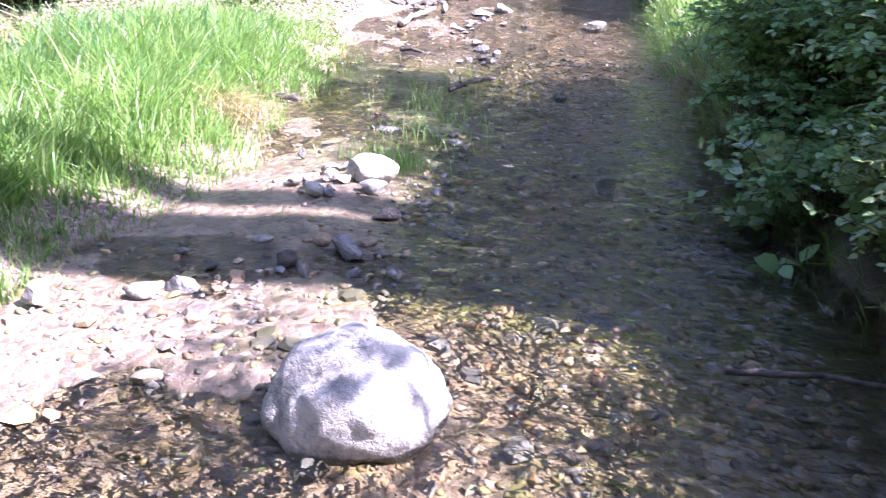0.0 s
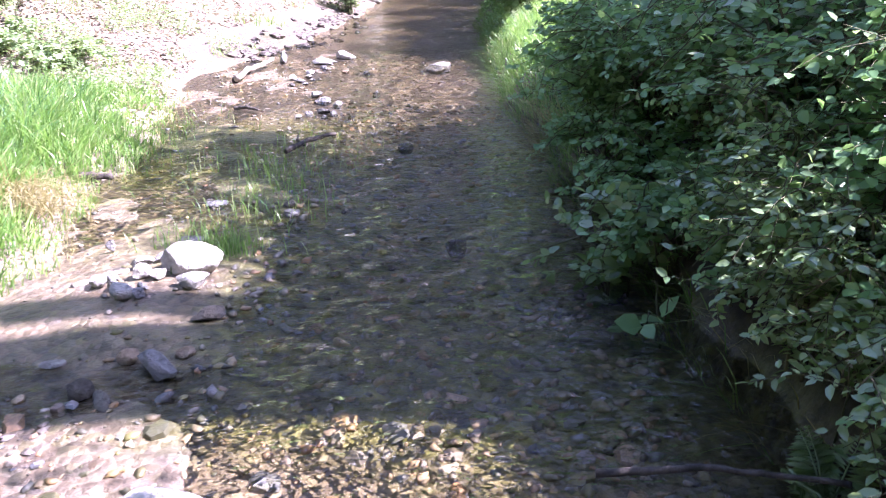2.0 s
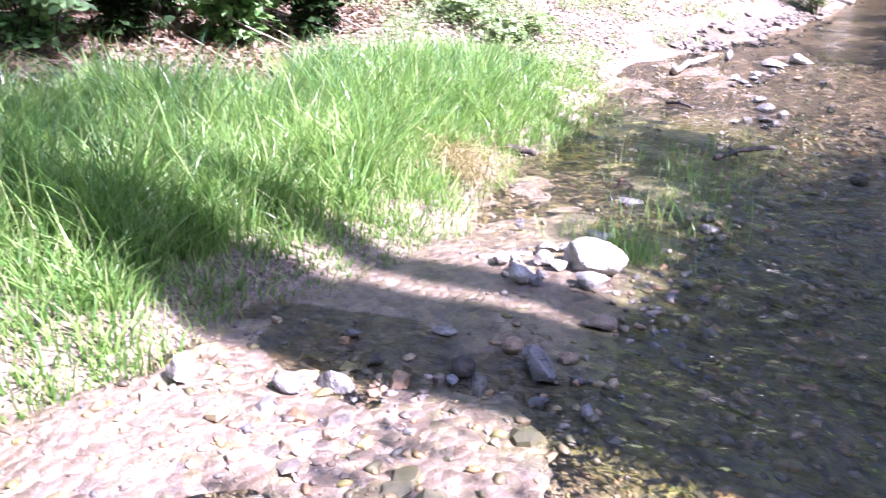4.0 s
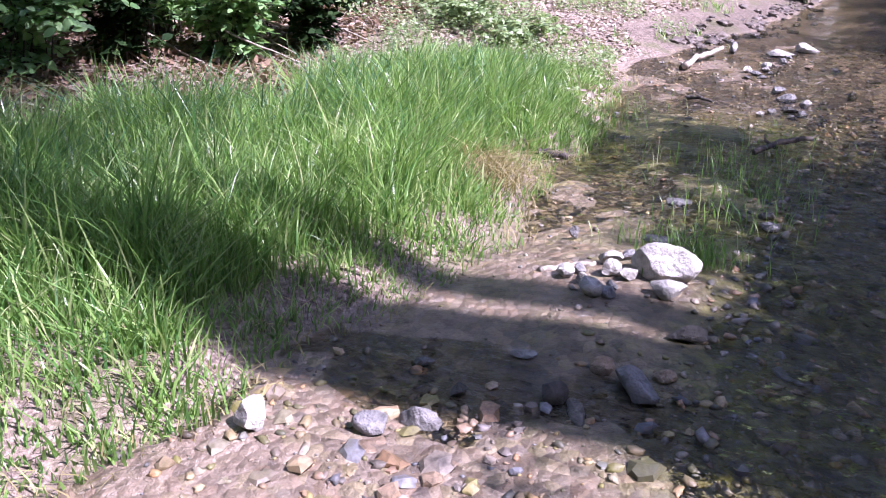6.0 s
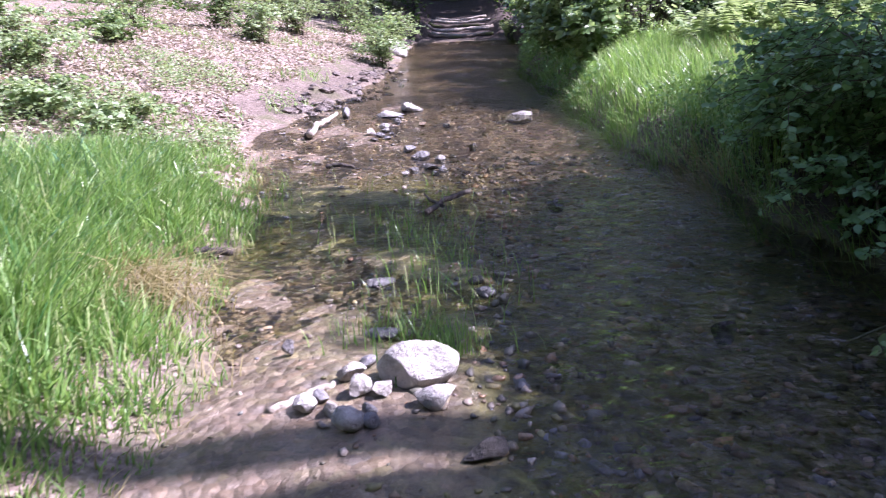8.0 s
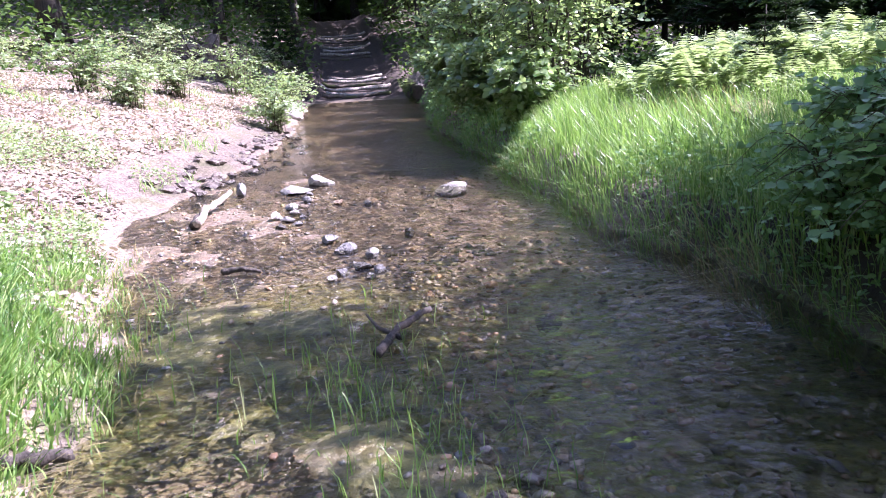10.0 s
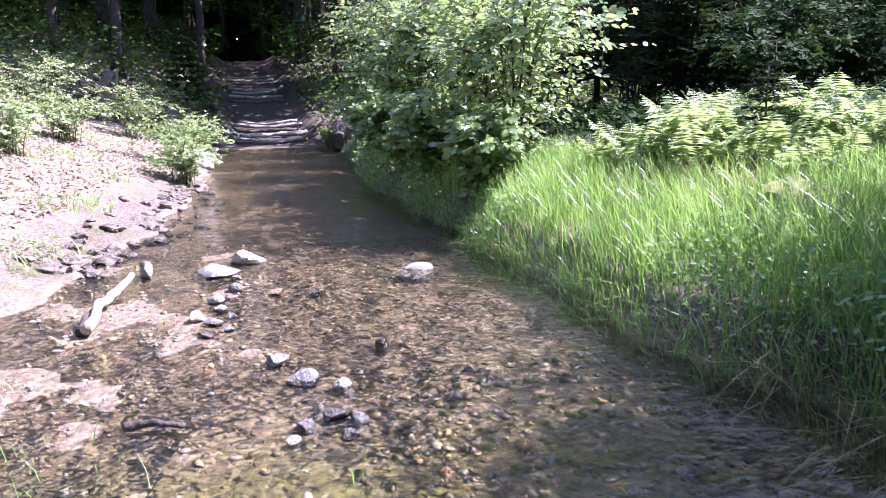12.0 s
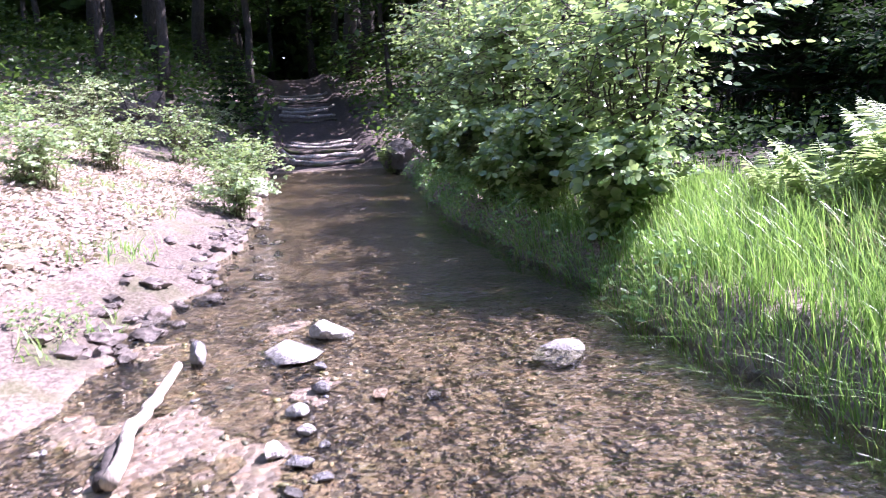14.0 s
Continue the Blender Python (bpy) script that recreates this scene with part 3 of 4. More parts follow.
stick("branch", [(1.5, 6.5, 0.05), (1.8, 6.6, 0.1), (2.1, 6.7, 0.2)], 0.005, 0.003, M_STEM, "thin bare twig above the water")


def root_plate(x, y, z, seed):
    """The upturned root disc of a fallen tree, with its trunk lying behind."""
    rr = np.random.default_rng(seed)
    ob = empty("uprooted_tree", pose(x, y, z))
    part("root_disc", rock_mesh("root_disc", (1.3, 0.6, 1.3), seed, M_CLOD, 4, 0.6, 4), ob, "dark earth and matted roots")
    for i in range(14):
        a = rr.uniform(0, 2 * math.pi)
        o = np.array([math.cos(a), -0.35, math.sin(a)])
        part("root", mesh_of("root", *tube(np.array([o * 0.3, o * 0.6 + rr.normal(scale=0.06, size=3), o * rr.uniform(0.75, 1.1) + rr.normal(scale=0.12, size=3)]), (0.05, 0.03, 0.008), 6), M_BARK), ob)
    part("trunk", mesh_of("trunk", *tube(np.array([(0, 0.1, 0), (-1.6, 0.6, 0.35), (-3.4, 1.2, 0.6), (-5.5, 1.8, 0.8)]), (0.2, 0.17, 0.14, 0.1), 10), M_BARK_MOSS), ob)
    return tagged(ob, "uprooted fallen tree with a dark earthy root plate", "fallen tree")


root_plate(-2.4, 27.2, 1.15, 150)
stick("fallen_trunk", [(-5.6, 24.6, 1.35), (-4.2, 25.6, 1.25), (-2.9, 26.4, 1.05)], 0.10, 0.07, M_DEAD, "bare grey fallen trunk on the wooded slope", 10)
stick("fallen_trunk", [(-4.4, 31.5, 2.0), (-3.0, 31.0, 1.8), (-1.4, 30.6, 1.5)], 0.09, 0.06, M_BARK_MOSS, "mossy fallen trunk on the wooded slope", 10)
# added dark lump that stands in for the dark hollow beside the path
stone("stump", 3.15, 26.2, (0.9, 0.7, 0.9), 10, 151, M_DARK, "dark lump added in place of a dark hollow at the ford's edge", 0.35, 5, 0.4)["category"] = "stump"


def path_pole(y, seed):
    """A worn pole that sags across the hollow way."""
    rr = np.random.default_rng(seed)
    c = 1.55 + 0.02 * (y - 27)
    x = np.linspace(-0.85, 0.85, 11) * rr.uniform(0.85, 1.15) + c + rr.uniform(-0.12, 0.12)
    yy = y + rr.uniform(-0.08, 0.08) + np.cumsum(rr.normal(scale=0.03, size=11))
    P = np.column_stack([x, yy, land(x, yy) + 0.025 + 0.03 * ((x - c) / 1.1) ** 2])
    ob = new("path_pole", mesh_of("path_pole", *tube(P, 0.05 * rr.uniform(0.7, 1.2, 11), 7), M_DEAD if seed % 4 else M_BARK_MOSS))
    return tagged(ob, "pale worn pole laid across the muddy woodland path", "pole", "poles across the path")


for i in range(15):
    path_pole(27.45 + 0.34 * i + 0.1 * (i % 3) if i < 8 else 33.0 + 0.75 * (i - 8), 840 + i)


# ---- grass ----
def tussocks(n, per, keep, x0, x1, y0, y1, spread_r=0.06):
    """Blade feet in clumps: places, ways outward and a height factor of each clump."""
    c = spread(n, x0, x1, y0, y1, keep)
    k = np.repeat(np.arange(len(c)), per)
    off = R.normal(scale=spread_r, size=(len(k), 2))
    tall = R.uniform(0.55, 1.35, len(c))[k]
    return c[k] + off, np.column_stack([off / spread_r, np.zeros(len(k))]), tall


def grass_patch(name, label, xy, h, w, lean=(0, 0, 0), droop=0.45, material=None):
    P = np.column_stack([xy, land(xy[:, 0], xy[:, 1]) - 0.01])
    n = len(P)
    V, F = blades(P, h, w, np.broadcast_to(np.asarray(lean, float), (n, 3)), droop * R.uniform(0.3, 1.5, n))
    ob = new(name, mesh_of(name, V, F, material or M_GRASS))
    return tagged(ob, label, "grass", kind="stuff")


def spread(n, x0, x1, y0, y1, keep=None):
    p = np.column_stack([R.uniform(x0, x1, n), R.uniform(y0, y1, n)])
    return p if keep is None else p[keep(p[:, 0], p[:, 1])]


def patchy(x, y, s=1.0):
    return ripple(x * s * 0.8 + 5, y * s * 0.8 + 3)


def herb_stuff(name, label, xy, height, size, material):
    """Small loose leaves standing a little above the ground."""
    P = np.column_stack([xy, land(xy[:, 0], xy[:, 1]) + R.uniform(0.01, 1, len(xy)) * height])
    L = size * R.uniform(0.5, 1.3, len(P))
    V, F = leaves(P, unit(R.normal(size=(len(P), 3)) * (1, 1, 0.4)), scatter_dirs(len(P), 1.3), L, L * 0.62)
    return tagged(new(name, mesh_of(name, V, F, material)), label, "herbs", kind="stuff")


# long grass of the meadow: in tussocks, shorter by the water
def meadow_back(y):
    """Where the grass ends and the leaf litter under the thicket begins."""
    return np.interp(y, (3, 5.5, 6.5, 7.2, 9, 10.5), (-5.2, -4.6, -3.7, -3.0, -2.9, -2.4)) + 0.2 * np.sin(np.asarray(y) * 4.3) + 0.12 * np.sin(np.asarray(y) * 9.1)


xy = spread(44000, -5.8, -0.6, 3.6, 10.6, lambda x, y: (x > meadow_back(y)) & ((x + 1.15) ** 2 + (y - 7.35) ** 2 > 0.05) & (x < left_edge(y) + 0.05 - 0.25 * smooth(0.2, 0.9, patchy(x, y, 2))))


def meadow_height(xy):
    d = left_edge(xy[:, 1]) - xy[:, 0]
    far = smooth(8.2, 10.2, xy[:, 1])
    return np.maximum((0.10 + 0.30 * smooth(0.05, 0.9, d) + 0.08 * patchy(xy[:, 0], xy[:, 1], 1.6)) * R.uniform(0.5, 1.3, len(xy)) * (1 - 0.45 * far) * (1 - 0.5 * (1 - smooth(4.2, 5.2, xy[:, 1]))), 0.05)


grass_patch("meadow_grass", "long bright green grass leaning over the brook's bank", xy, meadow_height(xy) * 0.8, R.uniform(0.004, 0.010, len(xy)), (0.5, -0.15, 0), 0.42)
xy, out, tall = tussocks(2000, 38, lambda x, y: (x > meadow_back(y)) & ((x + 1.15) ** 2 + (y - 7.35) ** 2 > 0.07) & (x < left_edge(y) - 0.05), -5.8, -0.7, 3.8, 10.5)
grass_patch("meadow_tussocks", "clumps of taller green grass in the meadow", xy, meadow_height(xy) * tall, R.uniform(0.005, 0.012, len(xy)), out * 0.7 + (0.5, -0.15, 0), 0.55)
xy, out, tall = tussocks(420, 45, lambda x, y: (x > meadow_back(y) - 0.1) & (x < left_edge(y) - 0.7) & ((y > 7) | (x < -2.6)), -5.8, -1.6, 4.6, 10.0, 0.08)
grass_patch("meadow_sedge", "long arching bluish green sedge at the back of the meadow", xy, meadow_height(xy) * tall * 1.0, R.uniform(0.005, 0.011, len(xy)), out + (0.3, -0.1, 0), 0.95, M_SEDGE)
xy = spread(9000, -4.0, -0.5, 3.6, 10.8, lambda x, y: (x < left_edge(y) + 0.1) & (left_edge(y) - x < 0.5 + 0.3 * patchy(x, y)))
grass_patch("bank_straw", "short dry straw and stubble along the bank", xy, R.uniform(0.03, 0.13, len(xy)), R.uniform(0.003, 0.006, len(xy)), (0.2, 0, 0), 0.9, M_GRASS_DRY)
xy = R.normal((-1.15, 7.3), (0.12, 0.16), (420, 2))
grass_patch("dead_sedge", "flattened pale dead sedge at the meadow's edge", xy, R.uniform(0.12, 0.35, len(xy)), R.uniform(0.004, 0.008, len(xy)), (0.6, -0.6, 0), 1.4, M_GRASS_DRY)
xy = R.normal((2.0, 9.1), (0.06, 0.3), (240, 2))
grass_patch("hanging_sedge", "pale dry sedge hanging from the bank into the water", xy, R.uniform(0.2, 0.45, len(xy)), R.uniform(0.004, 0.008, len(xy)), (-1.6, -0.5, 0), 1.7, M_GRASS_DRY)
# tufts on the bar
xy = np.concatenate([R.normal((0.12, 6.72), (0.07, 0.06), (160, 2)), R.normal((-0.12, 6.85), (0.12, 0.1), (110, 2)), R.normal((0.15, 7.6), (0.2, 0.4), (300, 2)), R.normal((0.0, 8.4), (0.28, 0.4), (260, 2)), R.normal((-1.0, 8.9), (0.2, 0.6), (200, 2))])
grass_patch("grass_tuft", "thin tufts of grass growing in the shallows", xy, R.uniform(0.05, 0.19, len(xy)), R.uniform(0.003, 0.006, len(xy)), (0, 0, 0), 0.5)
# grass of the other bank
xy = spread(34000, 1.75, 4.6, 8.2, 15.0, lambda x, y: (x > right_edge(y) - 0.03) & (R.uniform(size=len(x)) < 0.4 + 0.6 * smooth(-0.5, 0.3, patchy(x, y, 1.5))) & (x < 4.6 - 0.3 * np.maximum(y - 11.5, 0)))
d = xy[:, 0] - right_edge(xy[:, 1])
h = (0.22 + 0.24 * smooth(0.0, 0.6, d)) * R.uniform(0.5, 1.2, len(xy))
grass_patch("bank_grass", "tall bright green grass on the sunlit bank", xy, h, R.uniform(0.005, 0.009, len(xy)), (-0.35, -0.1, 0), 0.45)
xy = spread(5000, 1.75, 2.2, 3.5, 18, lambda x, y: (x > right_edge(y) - 0.08) & (x < right_edge(y) + 0.12))
grass_patch("bank_fringe", "green grass hanging from the bank's edge", xy, R.uniform(0.10, 0.30, len(xy)), R.uniform(0.004, 0.007, len(xy)), (-1.2, -0.1, 0), 1.2)
xy = spread(900, 1.75, 2.3, 3.5, 18, lambda x, y: (x > right_edge(y) - 0.08) & (x < right_edge(y) + 0.1))
grass_patch("bank_fringe_straw", "dry straw hanging from the bank's edge", xy, R.uniform(0.10, 0.28, len(xy)), R.uniform(0.003, 0.006, len(xy)), (-1.2, -0.1, 0), 1.3, M_GRASS_DRY)
xy = spread(9000, 1.9, 4.5, 14.5, 24, lambda x, y: (x > right_edge(y) - 0.02))
grass_patch("shade_grass", "short dark grass under the bushes", xy, R.uniform(0.06, 0.22, len(xy)), R.uniform(0.008, 0.014, len(xy)), (-0.3, -0.1, 0), 0.6)
xy = spread(22000, -7, -1.2, 9.4, 22, lambda x, y: (x < left_edge(y)) & (patchy(x, y, 0.9) > 0.2 + 0.25 * smooth(13, 15, y)))
grass_patch("bank_herbs", "sparse grass and herbs in leaf litter on the bank", xy, R.uniform(0.04, 0.20, len(xy)), R.uniform(0.006, 0.013, len(xy)), (0, 0, 0), 0.8)

xy = spread(9000, 1.8, 3.0, 12.5, 25, lambda x, y: (x > right_edge(y) - 0.06) & (x < right_edge(y) + 0.5))
herb_stuff("bank_sprouts", "low green sprouts on the shaded bank edge", xy, 0.24, 0.05, M_BRAMBLE)
stone("moss_mound", 3.35, 10.95, (0.6, 0.5, 0.5), 20, 140, M_MOSS, "mossy yellow-green mound in the grass", 0.25, 4, 0.2)["category"] = "moss"
xy = R.normal((3.35, 11.9), (0.25, 0.3), (1400, 2))
grass_patch("bracken_straw", "pale dead bracken and straw under the ferns", xy, R.uniform(0.15, 0.5, len(xy)), R.uniform(0.005, 0.010, len(xy)), (0, 0, 0), 0.9, M_GRASS_DRY)

# ---- leaf litter ----
xy = spread(60000, -7, -0.4, 9.2, 23, lambda x, y: (x < left_edge(y) - 0.1 - 0.75 * smooth(11.8, 13.2, y) * (1 - smooth(18, 21, y))) & (patchy(x, y, 1.3) > -0.35 + 0.5 * R.uniform(size=len(x)) * smooth(1.2, 0.2, left_edge(y) - x) - 0.5 * R.uniform(size=len(x))))
P = np.column_stack([xy, land(xy[:, 0], xy[:, 1]) + R.uniform(0.004, 0.03, len(xy))])
D = unit(R.normal(size=(len(P), 3)) * (1, 1, 0.35))
L = R.uniform(0.03, 0.075, len(P))
V, F = leaves(P, D, scatter_dirs(len(P), 2.2), L, L * 0.6)
tagged(new("leaf_litter", mesh_of("leaf_litter", V, F, M_LITTER)), "dry brown fallen leaves strewn over the bank", "leaf litter", kind="stuff")


xy = spread(26000, -9, -2.4, 4.5, 12, lambda x, y: (x < meadow_back(y) + 0.2) & ((y < 9.6) | (x < -4)))
P = np.column_stack([xy, land(xy[:, 0], xy[:, 1]) + R.uniform(0.004, 0.05, len(xy))])
L = R.uniform(0.04, 0.09, len(P))
V, F = leaves(P, unit(R.normal(size=(len(P), 3)) * (1, 1, 0.5)), scatter_dirs(len(P), 1.6), L, L * 0.6)
tagged(new("thicket_litter", mesh_of("thicket_litter", V, F, M_LITTER_BROWN)), "dark brown fallen leaves under the thicket", "leaf litter", kind="stuff")
xy = spread(60000, -7, -1.4, 9.3, 15.5, lambda x, y: (x < left_edge(y) - 0.15) & (patchy(x, y, 0.75) > 0.12 + 0.3 * smooth(13, 15.5, y)))
herb_stuff("bank_herb_leaves", "yellow-green low herbs among dry leaves on the bank", xy, 0.16, 0.035, M_FERN)
xy = spread(26000, 4.4, 14, 10.5, 20, lambda x, y: R.uniform(size=len(x)) < 0.5 + 0.5 * patchy(x, y, 0.8))
herb_stuff("shade_herb_leaves", "green undergrowth behind the ferns in shade-dark leaf colour", xy, 0.5, 0.10, M_SHADELEAF)
xy = spread(5000, 1.9, 3.0, 7.9, 10.6, lambda x, y: x > right_edge(y) - 0.02)
herb_stuff("bank_edge_leaves", "small green leaves mixed with grass on the bank's edge", xy, 0.28, 0.034, M_BRAMBLE)


# ---- shrubs, ferns, trees ----
def shrub(name, x, y, height, spread_r, stems, twigs, per_twig, leaf, material, label, seed, reach=(0, 0), hang=0.0, slim=0.62, wood=None, category="bush", z=None, low=0.1):
    """Arching stems with side twigs; leaves in pairs along the twigs."""
    rr = np.random.default_rng(seed)
    z0 = (float(land(x, y)) if z is None else z) - 0.03
    wood_parts, twig_tubes, LP, LD = [], [], [], []
    for s in range(stems):
        a = rr.uniform(0, 2 * math.pi)
        out = np.array([math.cos(a), math.sin(a)]) * spread_r * math.sqrt(rr.uniform(0.05, 1)) + np.array(reach) * rr.uniform(0.2, 1.0)
        hh = height * rr.uniform(0.55, 1.05)
        t = np.linspace(0, 1, 8)
        foot = rr.normal(scale=0.12 * spread_r, size=2)
        path = np.column_stack([foot[0] + out[0] * t**1.5, foot[1] + out[1] * t**1.5, hh * (np.sin(t * math.pi * (0.5 + 0.28 * hang)) if hang else t)])
        path += rr.normal(scale=0.02 * height, size=path.shape) * t[:, None]
        r0 = 0.004 + 0.0042 * height * rr.uniform(0.6, 1.2)
        wood_parts.append(tube(path, np.linspace(r0, r0 * 0.25, 8), 5))
        for w in range(twigs):
            u = rr.uniform(low, 1.0)
            b = np.array([np.interp(u, t, path[:, i]) for i in range(3)])
            d = unit(rr.normal(size=3) * (1, 1, 0.45) + (0.5 * out[0] / max(spread_r, 0.1), 0.5 * out[1] / max(spread_r, 0.1), 0.15))
            ln = height * rr.uniform(0.12, 0.3)
            e = b + d * ln + (0, 0, -0.15 * ln)
            twig_tubes.append(tube(np.array([b, (b + e) / 2 + (0, 0, 0.04 * ln), e]), (r0 * 0.35, r0 * 0.25, r0 * 0.12), 3, False))
            k = np.linspace(0.15, 1, per_twig)[:, None] + rr.normal(scale=0.04, size=(per_twig, 1))
            side = unit(np.cross(d, (0, 0, 1.0)))
            sg = np.where(np.arange(per_twig) % 2 == 0, 1.0, -1.0)[:, None]
            LP.append(b + (e - b) * k)
            LD.append(unit(side * sg + d * 0.6 + rr.normal(scale=0.35, size=(per_twig, 3)) + (0, 0, -0.15)))
    P, D = np.concatenate(LP), np.concatenate(LD)
    outward = unit(P * (1, 1, 0)) * np.minimum(np.linalg.norm(P[:, :2], axis=1) / max(spread_r, 0.1), 1)[:, None]
    N = unit(rr.normal(scale=0.45, size=P.shape) + (0, 0, 0.9) + 0.75 * outward)
    L = leaf * rr.uniform(0.55, 1.2, len(P))
    ob = empty(name, pose(x, y, z0))
    for v, f in wood_parts:
        part("stem", mesh_of("stem", v, f, wood or M_STEM), ob)
    tagged(part("branchwork", mesh_of("branchwork", *joined(twig_tubes), wood or M_STEM), ob), kind="stuff")
    tagged(part("foliage", mesh_of("foliage", *leaves(P, D, N, L, L * slim), material), ob), kind="stuff")
    return tagged(ob, label, category)


# bramble hedge over the brook
HEDGE = [(3.2, 2.6, 1.2, 0.6), (3.15, 3.4, 1.15, 0.55), (3.05, 4.1, 1.2, 0.5), (2.95, 4.8, 1.15, 0.5), (2.8, 5.5, 1.05, 0.55), (2.68, 6.2, 1.05, 0.6), (2.55, 6.9, 1.0, 0.6), (2.4, 7.6, 0.9, 0.55), (2.4, 8.3, 0.7, 0.5), (3.4, 3.6, 1.5, 0.7), (3.3, 5.0, 1.5, 0.7), (3.2, 6.4, 1.4, 0.8), (3.2, 7.8, 1.1, 0.7), (4.1, 4.4, 1.7, 0.9), (4.1, 6.2, 1.6, 0.9)]
for i, (x, y, hh, rad) in enumerate(HEDGE):
    if 3 < y < 5.2:
        shrub("leafy_bush", x, y, hh, rad, 36, 16, 9, 0.042, M_HAZEL, "fresh green small-leaved bush in the hedge", 200 + i, (-0.28, 0), 0.7, 0.55)
    else:
        shrub("bramble_bush", x, y, hh, rad, 34, 15, 10, 0.048, M_BRAMBLE, "dense green bramble bush overhanging the brook", 200 + i, (-0.26, 0), 0.7, 0.74)
for i in range(11):
    y = 2.9 + 0.58 * i
    shrub("bramble_bush", 2.2 + 0.07 * math.sin(i * 2.1) + 0.35 * float(1 - smooth(4.8, 6.6, y)), y, 0.5, 0.33, 16, 10, 8, 0.046, M_BRAMBLE, "low bramble leaves hanging over the dark water", 260 + i, (-0.16, 0), 0.9, 0.74)
for i, (x, y) in enumerate([(2.42, 4.45), (2.4, 4.85), (2.38, 5.2), (2.38, 5.55), (2.34, 5.4), (2.36, 5.85)]):
    shrub("leafy_bush", x, y, 0.6 + 0.1 * (i % 2), 0.3, 16, 11, 9, 0.04, M_HAZEL, "fresh green small-leaved shoots low in the hedge", 280 + i, (-0.2, 0), 0.8, 0.55)
shrub("dock_plant", 1.98, 6.0, 0.3, 0.2, 4, 1, 3, 0.10, M_BRAMBLE, "broad pale round leaves hanging low over the water", 234, (-0.2, -0.05), 0.6, 0.85)
shrub("bramble_shoot", 1.9, 6.35, 0.3, 0.2, 6, 4, 4, 0.07, M_HAZEL, "light green bramble shoot low over the water", 230, (-0.25, 0.0), 0.6, 0.7)
shrub("bramble_shoot", 2.0, 6.45, 0.66, 0.22, 8, 5, 6, 0.075, M_HAZEL, "light green bramble shoot at the bank's edge", 231, (-0.15, 0.0), 0.4, 0.7)
shrub("bramble_shoot", 2.72, 6.66, 1.15, 0.2, 10, 6, 5, 0.12, M_SUNLEAF, "shoot above the hedge with sunlight painted into its pale leaves", 232, (-0.08, -0.1), 0.0, 0.5, low=0.62)

# faded white flower heads in the hedge
for i, (x, y, z) in enumerate([(2.32, 5.35, 0.30), (2.3, 5.1, 0.34), (2.36, 5.2, 0.40)]):
    ob = empty("flower_stalk", pose(x, y, float(land(x, y)) - 0.02))
    top = z - float(land(x, y))
    P = np.array([(0, 0, 0), (0.01, 0.0, top * 0.6), (-0.02, -0.02, top)])
    part("stalk", mesh_of("stalk", *tube(P, (0.004, 0.003, 0.002), 5), M_STEM), ob)
    Q = P[2] + R.normal(scale=0.03, size=(10, 3))
    part("blossom", mesh_of("blossom", *leaves(Q, R.normal(size=(10, 3)), scatter_dirs(10, 1), 0.018, 0.012), M_PETAL), ob, "small white petals")
    tagged(ob, "thin stalk with small faded white blossoms in the hedge", "flower")

# hazel beyond
for i, (x, y, hh, rad, st) in enumerate([(2.95, 14.8, 2.5, 1.15, 19), (3.2, 16.4, 2.8, 1.1, 15), (2.9, 18.0, 2.4, 0.9, 22), (4.3, 17.2, 2.6, 1.1, 14), (3.2, 20.3, 2.8, 0.9, 26), (3.9, 22.6, 3.2, 1.1, 24), (4.3, 25.2, 3.4, 1.2, 22), (4.8, 19.0, 3.4, 1.3, 22), (2.35, 14.0, 0.8, 0.4, 16), (2.35, 15.5, 1.0, 0.5, 18), (2.4, 17.0, 1.0, 0.5, 18), (2.55, 18.7, 1.0, 0.5, 18), (2.8, 20.6, 1.1, 0.5, 18), (3.1, 22.6, 1.2, 0.5, 18)]):
    shrub("hazel_bush", x, y, hh, rad, int(st * 0.75) if hh > 1.5 else st, 22, 9, 0.098, M_HAZEL, "tall leafy hazel bush with glossy sunlit leaves", 300 + i, (-0.2, -0.25), 0.55, 0.74, M_BARK)

# low bushes by the ford
LOW = [(-0.55, 18.6, 0.8, 0.5), (-0.65, 20.6, 0.9, 0.55), (-0.4, 22.4, 1.1, 0.5), (-2.6, 17.6, 0.75, 0.6), (-3.4, 18.8, 1.0, 0.7), (-2.3, 20.4, 0.9, 0.6), (-4.6, 17.5, 1.1, 0.9), (-1.5, 24.5, 1.3, 0.9), (-3.2, 23.4, 1.4, 1.0), (-1.3, 27.5, 1.3, 0.8), (-3.6, 28.5, 1.5, 1.0), (3.6, 26.8, 1.3, 0.6),
       (-4.9, 14.0, 0.6, 0.6), (-3.9, 14.8, 0.5, 0.5), (-6.4, 13.4, 0.8, 0.8), (-4.0, 12.6, 0.5, 0.6), (-5.0, 11.6, 0.6, 0.7), (-2.6, 11.0, 0.35, 0.5), (-3.4, 11.4, 0.4, 0.5), (-6.9, 15.5, 0.9, 0.8), (-5.9, 10.9, 0.7, 0.6)]
for i, (x, y, hh, rad) in enumerate(LOW):
    shrub("leafy_shrub", x, y, hh * 0.85, rad * 1.35, 26, 10, 7, 0.06, (M_FERN, M_HAZEL, M_FERN)[i % 3], "low leafy green shrub on the bank", 400 + i, (0, 0), 0.85, 0.66)
